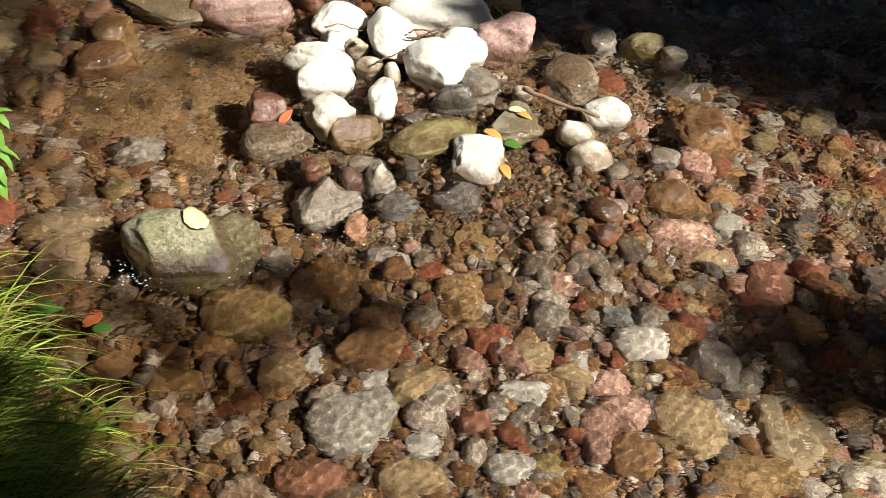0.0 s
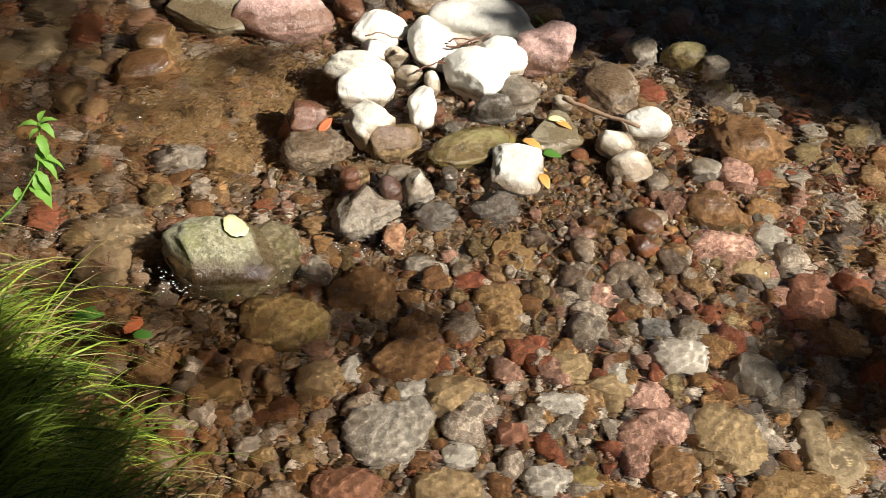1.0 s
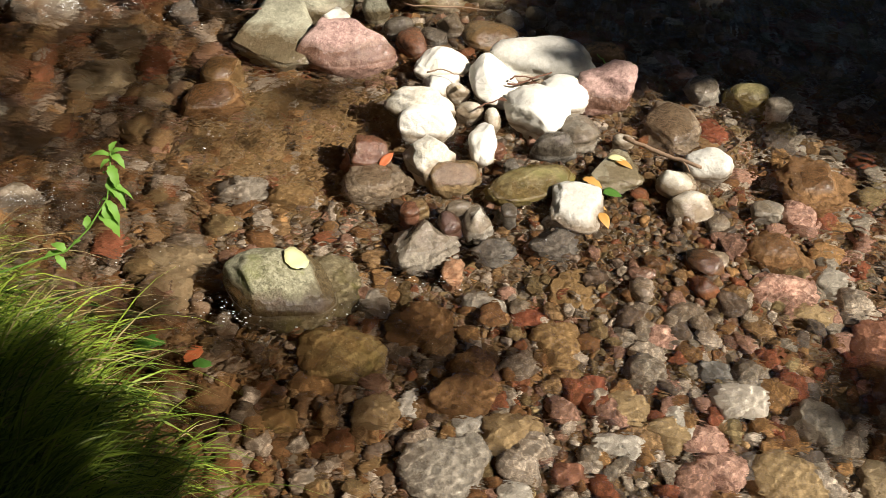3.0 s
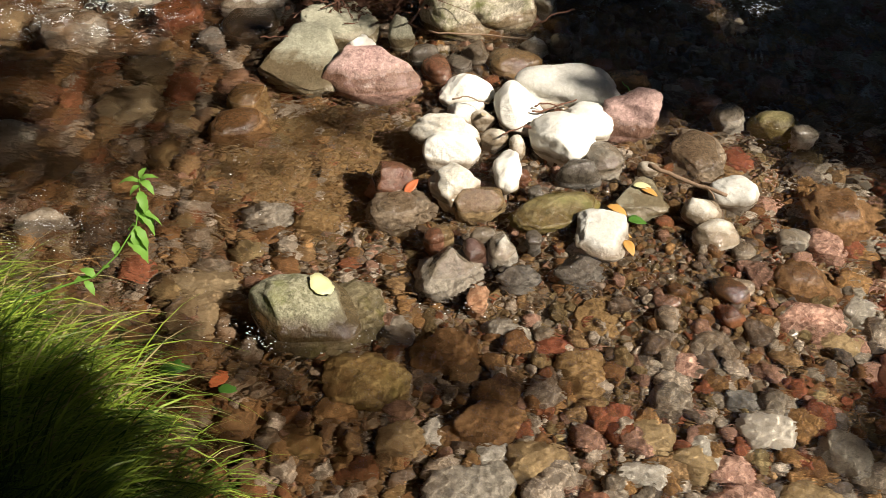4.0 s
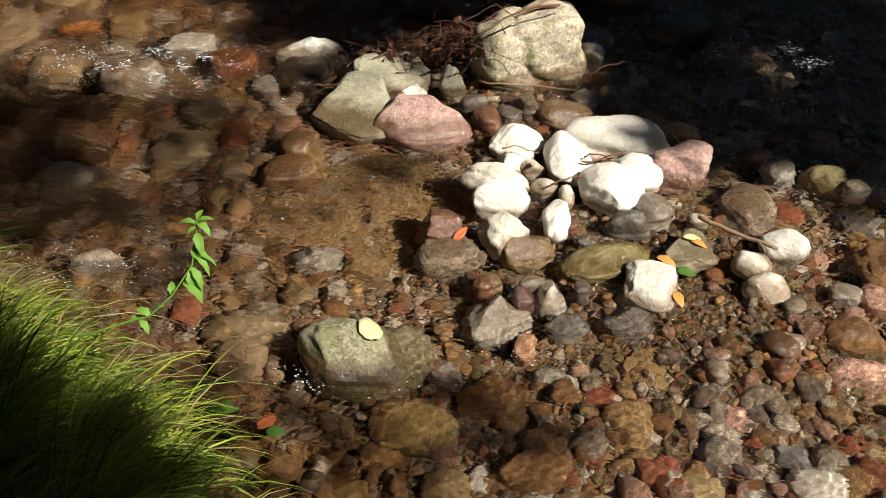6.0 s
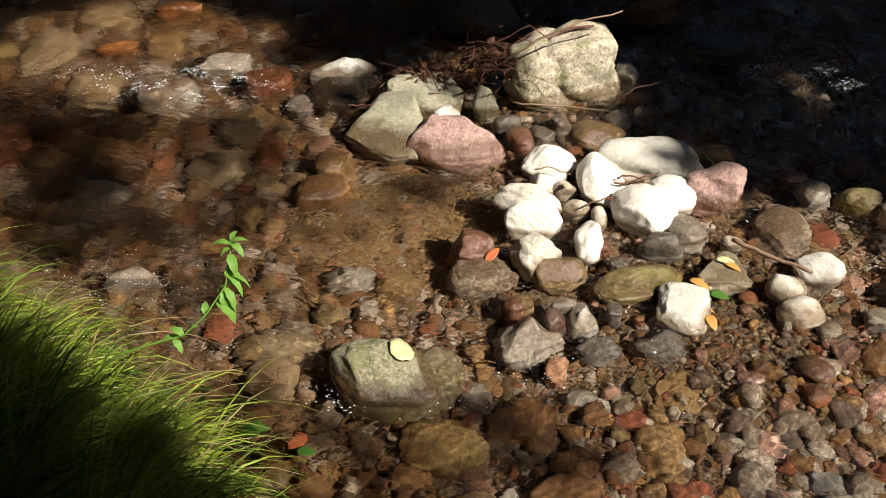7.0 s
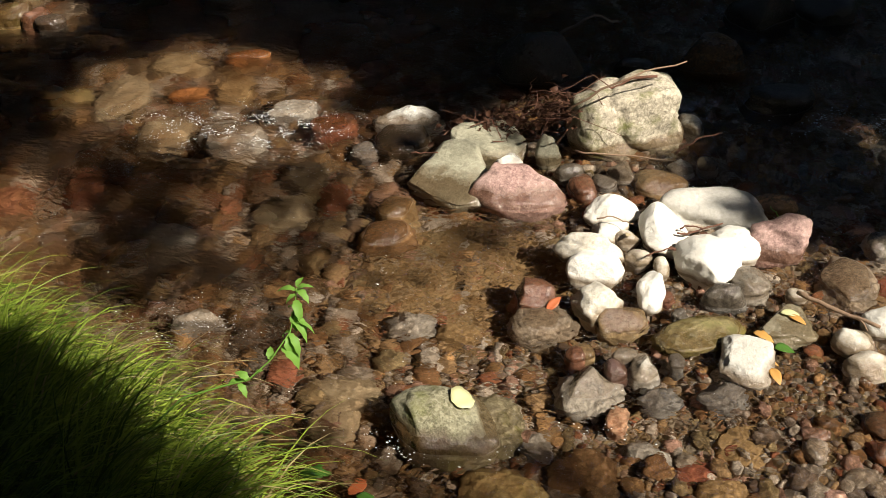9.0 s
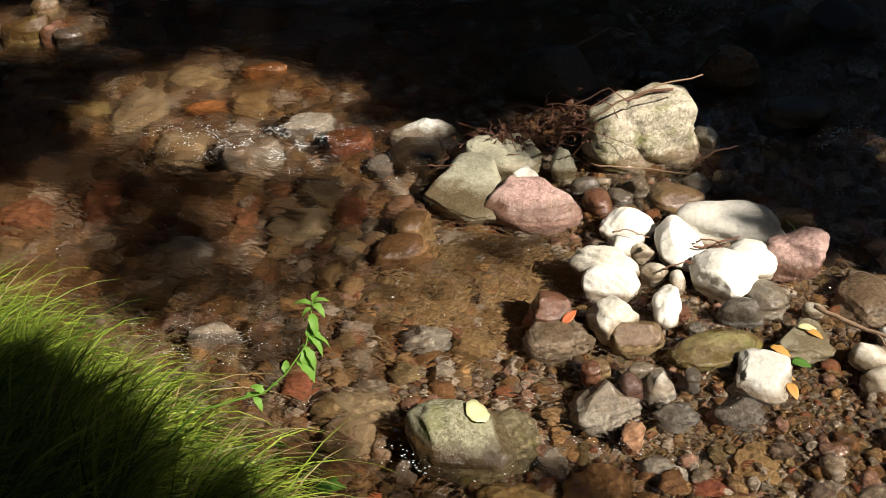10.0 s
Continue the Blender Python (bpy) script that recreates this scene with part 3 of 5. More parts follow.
rock("pebble", (0.555, 2.393, 0.000), (0.034, 0.028, 0.020), 9, "lightgrey", 45, 0, 2.3, "light pebble breaking the dark water")
rock("river_stone", (0.109, 2.566, 0.000), (0.060, 0.045, 0.030), 9, "ochre", 46, 0, 2.3, "wet ochre stone in shallow water behind the heap")
rock("river_stone", (0.598, 2.096, -0.03), (0.076, 0.102, 0.038), 9, "brown", 47, 0, 2.3, "broad brown stone just under the water")
rock("boulder", (-0.524, 1.559, 0.014), (0.122, 0.094, 0.06), 4, "green", 1203, 1, 2.5, "grey-green boulder standing in the stream with a yellow leaf on it", taper=0.5, peak=(-0.55, 0.25))
rock("river_stone", (-0.445, 1.605, -0.036), (0.078, 0.084, 0.036), 17, "green", 49, 0, 2.3, "olive stone at the water line against a green boulder")
rock("boulder", (-0.765, 2.505, 0.012), (0.12, 0.14, 0.024), 20, "slab", 50, 7, 2.4, "broad flat grey-green slab resting on the bar", tilt=(13, -9), flat=0.6)
rock("boulder", (-0.700, 2.69, 0.03), (0.11, 0.105, 0.026), 40, "slab", 51, 4, 2.6, "flat grey-green slab leaning against another one", tilt=(10, 5), flat=0.5)
rock("boulder", (-0.555, 2.474, 0.018), (0.135, 0.1, 0.062), -6, "purple", 52, 4, 2.5, "pointed purple sandstone boulder with a wet foot", taper=0.5, peak=(-0.35, 0.5), flat=0.2)
rock("pebble", (-0.6, 2.522, 0.074), (0.038, 0.022, 0.024), 17, "pale", 53, 4, 2.3, "small white stone on the edge of a slab")
rock("river_stone", (-0.985, 2.830, 0.01), (0.105, 0.04, 0.04), 17, "lightgrey", 54, 5, 2.3, "angular pale stone beside the twig pile", taper=0.5)
rock("boulder", (-0.335, 2.876, 0.054), (0.174, 0.13, 0.128), 17, "boulder", 55, 1, 2.5, "big cracked pale boulder with yellow-green moss", True)
rock("river_stone", (-0.295, 3.055, 0.043), (0.103, 0.100, 0.072), 17, "boulder", 56, 4, 2.8, "shaded back block of a cracked pale boulder")
rock("river_stone", (-0.522, 2.675, 0.03), (0.042, 0.04, 0.058), 25, "slab", 57, 5, 2.3, "leaf-shaped grey stone leaning on the twig pile", taper=0.5)
rock("pebble", (-0.446, 2.609, 0.010), (0.041, 0.024, 0.029), 17, "darkgrey", 58, 0, 2.3, "dark pebble in front of the mossy boulder")
rock("pebble", (-0.307, 2.647, 0.009), (0.038, 0.039, 0.027), 17, "grey", 59, 4, 2.3, "grey angular pebble in front of the mossy boulder")
rock("pebble", (-0.152, 2.708, 0.009), (0.038, 0.034, 0.027), 17, "lightgrey", 60, 5, 2.3, "pale angular pebble in front of the mossy boulder", taper=0.5)
rock("river_stone", (-0.197, 2.621, 0.008), (0.073, 0.060, 0.022), 17, "tan", 61, 0, 2.3, "flat tan stone in front of the mossy boulder")
rock("pebble", (-0.401, 2.541, 0.009), (0.038, 0.061, 0.027), 17, "redbrown", 62, 0, 2.3, "red-brown stone in front of the mossy boulder")
rock("pebble", (-0.346, 2.592, 0.005), (0.035, 0.039, 0.014), 17, "darkgrey", 63, 3, 2.3, "dark flat pebble in wet gravel")
rock("pebble", (-0.079, 2.744, 0.007), (0.030, 0.031, 0.021), 17, "grey", 64, 0, 2.3, "small grey pebble at the edge of the bar")
rock("river_stone", (-0.149, 2.958, 0.010), (0.042, 0.052, 0.030), 17, "lightgrey", 65, 3, 2.3, "pale stone tucked behind the mossy boulder")
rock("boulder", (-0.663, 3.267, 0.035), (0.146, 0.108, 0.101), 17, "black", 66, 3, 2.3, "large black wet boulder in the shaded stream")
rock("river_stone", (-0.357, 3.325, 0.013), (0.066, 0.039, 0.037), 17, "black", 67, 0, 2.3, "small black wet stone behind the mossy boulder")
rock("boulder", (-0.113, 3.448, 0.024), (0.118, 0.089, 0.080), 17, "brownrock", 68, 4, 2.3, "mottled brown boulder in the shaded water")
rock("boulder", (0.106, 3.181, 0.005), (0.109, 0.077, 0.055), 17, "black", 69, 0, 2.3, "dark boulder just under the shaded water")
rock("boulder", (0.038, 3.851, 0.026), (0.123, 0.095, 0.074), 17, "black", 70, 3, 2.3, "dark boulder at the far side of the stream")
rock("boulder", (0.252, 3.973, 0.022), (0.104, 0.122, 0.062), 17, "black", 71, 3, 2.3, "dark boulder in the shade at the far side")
rock("river_stone", (-2.797, 3.546, 0.011), (0.064, 0.046, 0.033), 17, "tan", 72, 2, 2.3, "tan stone in the far riffle")
rock("river_stone", (-2.698, 3.289, 0.019), (0.098, 0.072, 0.054), 17, "olive", 73, 2, 2.3, "olive-grey stone in the far riffle")
rock("river_stone", (-2.571, 3.292, 0.014), (0.060, 0.054, 0.041), 17, "redbrown", 74, 0, 2.3, "brown stone in the far riffle")
rock("river_stone", (-2.502, 3.269, 0.011), (0.057, 0.042, 0.033), 17, "darkgrey", 75, 0, 2.3, "dark wet stone in the far riffle")
rock("river_stone", (-2.155, 3.669, 0.013), (0.062, 0.049, 0.037), 17, "tan", 76, 0, 2.3, "tan stone at the far side of the stream")
rock("river_stone", (-0.860, 2.220, -0.007), (0.073, 0.065, 0.024), 17, "brown", 77, 0, 2.3, "brown mound-shaped stone washed by the stream")
rock("river_stone", (-0.871, 2.347, -0.002), (0.053, 0.057, 0.021), 17, "ochre", 78, 4, 2.3, "ochre stone with a dark hollow, washed by the stream")
rock("pebble", (-0.298, 1.837, 0.005), (0.024, 0.024, 0.014), 17, "redbrown", 79, 0, 2.3, "reddish pebble in wet gravel")
rock("pebble", (-0.283, 1.849, 0.005), (0.024, 0.024, 0.014), 17, "tan", 80, 0, 2.3, "pale tan pebble in wet gravel")
rock("pebble", (-0.184, 1.667, -0.029), (0.022, 0.033, 0.012), 17, "pinkpeb", 81, 0, 2.3, "orange-pink pebble lying in shallow water")
rock("pebble", (-0.192, 1.857, 0.006), (0.031, 0.019, 0.019), 17, "grey", 82, 0, 2.3, "grey pebble in wet gravel")
rock("pebble", (-0.084, 1.868, 0.004), (0.018, 0.026, 0.011), 17, "darkgrey", 83, 0, 2.3, "dark pebble in wet gravel")
rock("pebble", (-0.193, 2.014, 0.003), (0.013, 0.020, 0.009), 17, "brown", 84, 0, 2.3, "small brown pebble in wet gravel")
rock("pebble", (-0.093, 2.033, 0.005), (0.019, 0.020, 0.014), 17, "darkgrey", 85, 0, 2.3, "small dark pebble in wet gravel")
rock("pebble", (-0.130, 2.090, 0.005), (0.021, 0.019, 0.015), 17, "redbrown", 86, 0, 2.3, "small red-brown pebble under the heap")
rock("river_stone", (-1.207, 2.767, -0.018), (0.074, 0.071, 0.026), 17, "rust", 87, 0, 2.3, "rust-red wet stone in the riffle")
rock("river_stone", (-0.375, 1.428, -0.058), (0.090, 0.073, 0.050), 0, "olive", 88, 1, 2.4, "domed olive-brown stone grown with algae under water")
rock("river_stone", (-0.232, 1.533, -0.061), (0.067, 0.063, 0.037), 0, "brown", 89, 1, 2.4, "dark brown stone under water")
rock("river_stone", (-0.142, 1.185, -0.062), (0.083, 0.073, 0.033), 0, "grey", 90, 1, 2.4, "large flat grey stone under clear water")
rock("river_stone", (-0.110, 1.316, -0.066), (0.030, 0.047, 0.016), 0, "lightgrey", 91, 1, 2.4, "light grey stone under clear water")
rock("river_stone", (-0.091, 1.248, -0.066), (0.027, 0.043, 0.015), 0, "grey", 92, 1, 2.4, "grey stone under clear water")
rock("river_stone", (-0.027, 1.286, -0.062), (0.060, 0.050, 0.033), 0, "tan", 93, 1, 2.4, "tan stone under clear water")
rock("river_stone", (0.247, 1.575, -0.061), (0.064, 0.039, 0.035), 0, "pink", 94, 1, 2.4, "pink granite stone under clear water")
rock("river_stone", (0.076, 1.671, -0.061), (0.063, 0.058, 0.035), 0, "ochre", 95, 1, 2.4, "ochre stone under clear water")
rock("river_stone", (0.237, 1.791, -0.063), (0.049, 0.053, 0.027), 0, "rust", 96, 1, 2.4, "dark red stone under clear water")
rock("river_stone", (-0.017, 1.585, -0.065), (0.039, 0.037, 0.021), 0, "rust", 97, 1, 2.4, "red stone under clear water")
rock("river_stone", (0.041, 1.517, -0.063), (0.053, 0.069, 0.029), 0, "ochre", 98, 1, 2.4, "domed ochre stone grown with algae under water")
rock("river_stone", (0.393, 1.420, -0.062), (0.058, 0.047, 0.032), 0, "palegrey", 99, 1, 2.4, "pale grey stone under clear water")
rock("river_stone", (0.320, 1.326, -0.064), (0.042, 0.037, 0.023), 0, "pink", 100, 1, 2.4, "pink stone under clear water")
rock("river_stone", (0.345, 1.257, -0.063), (0.054, 0.043, 0.030), 0, "pink", 101, 1, 2.4, "pinkish brown stone under clear water")
rock("river_stone", (0.359, 1.168, -0.064), (0.043, 0.050, 0.023), 0, "brown", 102, 1, 2.4, "brown stone under clear water")
rock("river_stone", (0.460, 1.242, -0.063), (0.070, 0.074, 0.028), 0, "tan", 103, 1, 2.4, "beige stone under water at the edge of the shade")
rock("river_stone", (0.654, 1.249, -0.094), (0.063, 0.093, 0.025), 0, "sand", 104, 1, 2.4, "broad sandy yellow stone under deeper water")
rock("river_stone", (0.570, 1.145, -0.091), (0.085, 0.051, 0.034), 0, "ochre", 105, 1, 2.4, "broad ochre stone under deeper water")
rock("river_stone", (0.502, 1.845, -0.036), (0.077, 0.060, 0.042), 0, "brown", 106, 1, 2.4, "brown stone just under the water")
rock("river_stone", (0.497, 1.73, -0.042), (0.073, 0.045, 0.040), 0, "pink", 107, 1, 2.4, "pink-brown flat stone just under the water")
rock("river_stone", (0.620, 2.095, -0.036), (0.086, 0.077, 0.047), 0, "brown", 108, 1, 2.4, "brown flat stone just under the water")
rock("river_stone", (0.558, 1.974, -0.024), (0.041, 0.050, 0.023), 0, "pink", 109, 1, 2.4, "pink speckled stone under clear water")
rock("river_stone", (0.486, 1.97, -0.014), (0.036, 0.031, 0.020), 0, "grey", 110, 1, 2.4, "grey stone at the water surface")
rock("river_stone", (0.388, 1.743, -0.063), (0.052, 0.063, 0.029), 0, "ochre", 111, 1, 2.4, "olive-yellow stone under clear water")
rock("river_stone", (-0.139, 1.356, -0.059), (0.077, 0.056, 0.043), 0, "brown", 112, 1, 2.4, "brown flat stone under water")
rock("river_stone", (0.083, 1.208, -0.065), (0.039, 0.028, 0.021), 0, "redbrown", 113, 1, 2.4, "red-brown stone under clear water")
rock("river_stone", (-0.011, 1.151, -0.065), (0.033, 0.024, 0.018), 0, "lightgrey", 114, 1, 2.4, "light grey stone under clear water")
rock("river_stone", (-0.028, 1.077, -0.061), (0.063, 0.041, 0.035), 0, "tan", 115, 1, 2.4, "tan-brown stone under clear water")
rock("river_stone", (-0.200, 1.064, -0.061), (0.065, 0.041, 0.035), 0, "redbrown", 116, 1, 2.4, "red-brown stone under water")
rock("river_stone", (0.144, 1.116, -0.064), (0.047, 0.038, 0.026), 0, "lightgrey", 117, 1, 2.4, "speckled light grey stone under clear water")
rock("river_stone", (0.203, 1.127, -0.066), (0.032, 0.031, 0.017), 0, "olive", 118, 1, 2.4, "greenish stone under clear water")
rock("river_stone", (-0.379, 1.133, -0.066), (0.026, 0.029, 0.014), 0, "grey", 119, 1, 2.4, "grey stone under water")
rock("river_stone", (-0.223, 1.333, -0.067), (0.021, 0.034, 0.012), 0, "lightgrey", 120, 1, 2.4, "light grey stone under water")
rock("river_stone", (0.116, 1.428, -0.067), (0.025, 0.030, 0.014), 0, "rust", 121, 1, 2.4, "rust-red stone under clear water")
rock("river_stone", (0.183, 1.375, -0.064), (0.041, 0.039, 0.022), 0, "tan", 122, 1, 2.4, "greenish tan stone under clear water")
rock("river_stone", (0.275, 1.349, -0.066), (0.032, 0.048, 0.018), 0, "lightgrey", 123, 1, 2.4, "pale stone under clear water")
rock("river_stone", (0.166, 1.284, -0.063), (0.050, 0.025, 0.027), 0, "lightgrey", 124, 1, 2.4, "light speckled stone under clear water")
rock("river_stone", (0.253, 1.326, -0.064), (0.042, 0.037, 0.023), 0, "tan", 125, 1, 2.4, "tan stone under clear water")
rock("river_stone", (0.349, 1.493, -0.065), (0.034, 0.026, 0.019), 0, "darkgrey", 126, 1, 2.4, "dark stone under clear water")
rock("river_stone", (-0.337, 1.582, -0.065), (0.038, 0.041, 0.021), 0, "grey", 127, 1, 2.4, "grey stone under water")
rock("river_stone", (-0.184, 1.676, -0.017), (0.024, 0.037, 0.013), 0, "pinkpeb", 128, 1, 2.4, "small pink stone at the water surface")
rock("river_stone", (-0.282, 1.298, -0.064), (0.045, 0.044, 0.025), 0, "tan", 129, 1, 2.4, "beige stone under water")
rock("river_stone", (-0.459, 1.262, -0.064), (0.041, 0.036, 0.023), 0, "olive", 130, 1, 2.4, "olive stone under water")
rock("river_stone", (-0.588, 1.284, -0.064), (0.042, 0.045, 0.023), 0, "brown", 131, 1, 2.4, "brown stone under water")
rock("river_stone", (-0.587, 1.897, -0.063), (0.051, 0.037, 0.028), 0, "ochre", 132, 1, 2.4, "orange-tan stone under running water")
rock("river_stone", (-0.701, 1.898, -0.061), (0.064, 0.051, 0.035), 0, "grey", 133, 1, 2.4, "grey stone under running water")
rock("river_stone", (-0.754, 1.56, -0.065), (0.06, 0.075, 0.019), 0, "sand", 134, 1, 2.4, "sandy beige stone under running water")
rock("river_stone", (-0.108, 1.615, -0.062), (0.059, 0.026, 0.032), 0, "grey", 135, 1, 2.4, "grey stone under clear water")
rock("river_stone", (0.545, 1.680, -0.063), (0.054, 0.030, 0.030), 0, "tan", 136, 1, 2.4, "tan stone under clear water")
rock("river_stone", (0.607, 1.784, -0.064), (0.043, 0.051, 0.024), 0, "grey", 137, 1, 2.4, "grey stone under clear water")
rock("river_stone", (0.670, 1.617, -0.064), (0.047, 0.065, 0.026), 0, "redbrown", 138, 1, 2.4, "red-brown stone under water at the edge of the shade")
rock("river_stone", (0.530, 1.391, -0.063), (0.049, 0.055, 0.027), 0, "grey", 139, 1, 2.4, "grey stone under water in the shade")
rock("river_stone", (0.021, 1.795, -0.032), (0.052, 0.057, 0.029), 9, "darkgrey", 140, 1, 2.4, "dark grey flat stones in shallow water")
rock("river_stone", (-0.106, 1.756, -0.03), (0.048, 0.034, 0.027), 9, "darkgrey", 141, 1, 2.4, "dark grey stone in shallow water")
rock("river_stone", (-1.675, 3.190, -0.013), (0.077, 0.030, 0.027), 17, "orange", 142, 1, 2.4, "bright orange stone washed by the riffle")
rock("river_stone", (-1.760, 2.893, -0.033), (0.066, 0.029, 0.028), 17, "orange", 143, 1, 2.4, "orange stone under running water")
rock("river_stone", (-1.793, 2.290, -0.065), (0.061, 0.097, 0.018), 17, "rust", 144, 1, 2.4, "dark red flat stone under running water")
rock("river_stone", (-1.434, 2.116, -0.040), (0.074, 0.035, 0.041), 17, "grey", 145, 1, 2.4, "grey-green stone under running water")
rock("river_stone", (-1.070, 2.402, -0.063), (0.048, 0.073, 0.026), 17, "rust", 146, 1, 2.4, "red stone under running water")
rock("river_stone", (-0.931, 1.690, -0.065), (0.038, 0.043, 0.021), 17, "rust", 147, 1, 2.4, "rusty red stone under water near the bank")
rock("river_stone", (-1.197, 2.509, -0.064), (0.066, 0.091, 0.023), 17, "sand", 148, 1, 2.4, "sandy beige stone under running water")
rock("river_stone", (-1.185, 2.307, -0.063), (0.078, 0.095, 0.027), 17, "sand", 149, 1, 2.4, "sandy tan stone under running water")
rock("river_stone", (-0.996, 2.265, -0.064), (0.069, 0.060, 0.024), 17, "tan", 150, 1, 2.4, "tan stone under running water")
rock("river_stone", (-0.782, 1.649, -0.063), (0.087, 0.037, 0.026), 17, "sand", 151, 1, 2.4, "sandy flat stone under running water")
rock("river_stone", (-1.979, 2.858, -0.062), (0.095, 0.152, 0.033), 17, "sand", 152, 1, 2.4, "beige stone under running water")
rock("river_stone", (-1.905, 3.123, -0.061), (0.100, 0.096, 0.035), 17, "tan", 153, 1, 2.4, "tan stone under running water")
rock("river_stone", (-1.630, 2.970, -0.064), (0.066, 0.106, 0.023), 17, "ochre", 154, 1, 2.4, "ochre stone under running water")
rock("river_stone", (-1.495, 2.656, -0.030), (0.105, 0.080, 0.042), 17, "grey", 155, 1, 2.4, "pale stone under the white riffle")
rock("river_stone", (-1.372, 2.851, -0.032), (0.077, 0.067, 0.031), 17, "lightgrey", 156, 1, 2.4, "pale stone under the white riffle")
rock("river_stone", (-1.726, 2.652, -0.062), (0.089, 0.077, 0.031), 17, "sand", 157, 1, 2.4, "sandy stone under running water")
rock("river_stone", (-1.979, 2.194, -0.060), (0.073, 0.071, 0.040), 17, "rust", 158, 1, 2.4, "rust-brown stone under running water")
rock("river_stone", (-2.181, 2.802, -0.062), (0.095, 0.074, 0.033), 17, "olive", 159, 1, 2.4, "olive stone under running water")
rock("river_stone", (-1.767, 1.864, -0.062), (0.058, 0.046, 0.032), 17, "ochre", 160, 1, 2.4, "tan stone under water near the bank")
rock("river_stone", (-1.187, 1.791, -0.031), (0.067, 0.026, 0.037), 17, "grey", 161, 1, 2.4, "grey stone under a riffle near the bank")
rock("river_stone", (-1.059, 2.642, -0.024), (0.042, 0.056, 0.023), 17, "darkgrey", 162, 1, 2.4, "dark wet stone beside the twig pile")
rock("river_stone", (-0.966, 2.713, -0.002), (0.085, 0.087, 0.034), 17, "black", 163, 1, 2.4, "black wet stone beside the twig pile")


# cobbles of the bed, each a stone of its own, on a few shared shapes
rng = np.random.default_rng(21)
SHAPES = []
for n in range(24):
    v, f = pebble_shape(4, 400 + n, int(rng.integers(3, 9)), rng.uniform(2.1, 3.2), 2.0)
    SHAPES.append(mesh_of("cobble", v * (1, rng.uniform(0.6, 0.95), rng.uniform(0.4, 0.62)), f, COBBLES))
count = 0
while count < 170:
    x, y = rng.uniform(-2.0, 1.05), rng.uniform(0.98, 3.1)
    r = rng.uniform(0.018, 0.044) * (1.1 if y < 2 else 1.0)
    if y < float(bank_edge(x)) + 0.05 or any(math.hypot(x - px, y - py) < 0.6 * pr + 0.8 * r for px, py, pr in TAKEN):
        continue
    if math.hypot(x + 0.1, y - 2.1) < 0.42 and r > 0.022 or float(silt(x, y)) > 0.5 and rng.uniform() < 0.75:
        continue
    ob = new("cobble", SHAPES[count % 24])
    ob.cycles.is_caustics_receiver = True
    ob.matrix_world = pose(x, y, float(bed(x, y)) - 0.02 * r, rng.uniform(-22, 22), rng.uniform(-22, 22), rng.uniform(0, 360)) @ Matrix.Diagonal((r, r, r, 1))
    tagged(ob, "worn brown, grey or reddish cobble lying in the streambed", "stone", "cobbles of the streambed")
    TAKEN.append((x, y, r))
    count += 1

# gravel between them, and grit between the gravel
def strew(name, n, level, mean, spread, seed, label):
    rng = np.random.default_rng(seed)
    gx, gy = rng.uniform(-3.1, 1.35, n), 0.95 + 3.6 * rng.uniform(0, 1, n) ** 1.35
    keep = gy > bank_edge(gx) - 0.02
    gx, gy = gx[keep], gy[keep]
    gr = np.exp(rng.normal(math.log(mean), spread, len(gx))).clip(0.004, 0.042) * (0.9 + 0.12 * gy) * (1 - 0.45 * smooth(0.55, 0.3, np.hypot(gx + 0.1, gy - 2.02)))
    forms = [pebble_shape(level, 700 + k, 2 + k % 6, 2.5, 2.0)[0] for k in range(16)]
    bf, nv, gz = BALLS[level][1], len(BALLS[level][0]), bed(gx, gy)
    verts, faces = [], []
    for k in range(len(gx)):
        w = forms[k % 16] * (1, rng.uniform(0.6, 1), rng.uniform(0.5, 0.85)) * gr[k]
        a = rng.uniform(0, 6.3)
        ca, sa = math.cos(a), math.sin(a)
        verts.append(np.stack([w[:, 0] * ca - w[:, 1] * sa + gx[k], w[:, 0] * sa + w[:, 1] * ca + gy[k], w[:, 2] + gz[k] + (0.3 - 0.85 * float(silt(gx[k], gy[k]))) * gr[k]], -1))
        faces.append(bf + k * nv)
    ob = new(name, mesh_of(name, np.concatenate(verts), np.concatenate(faces), GRAVEL))
    ob.cycles.is_caustics_receiver = True
    return tagged(ob, label, "gravel", kind="stuff")


strew("gravel", 15000, 2, 0.0145, 0.5, 31, "mixed brown, grey and reddish gravel on the streambed")
strew("grit", 24000, 1, 0.008, 0.3, 32, "small brown and grey grit on the streambed")


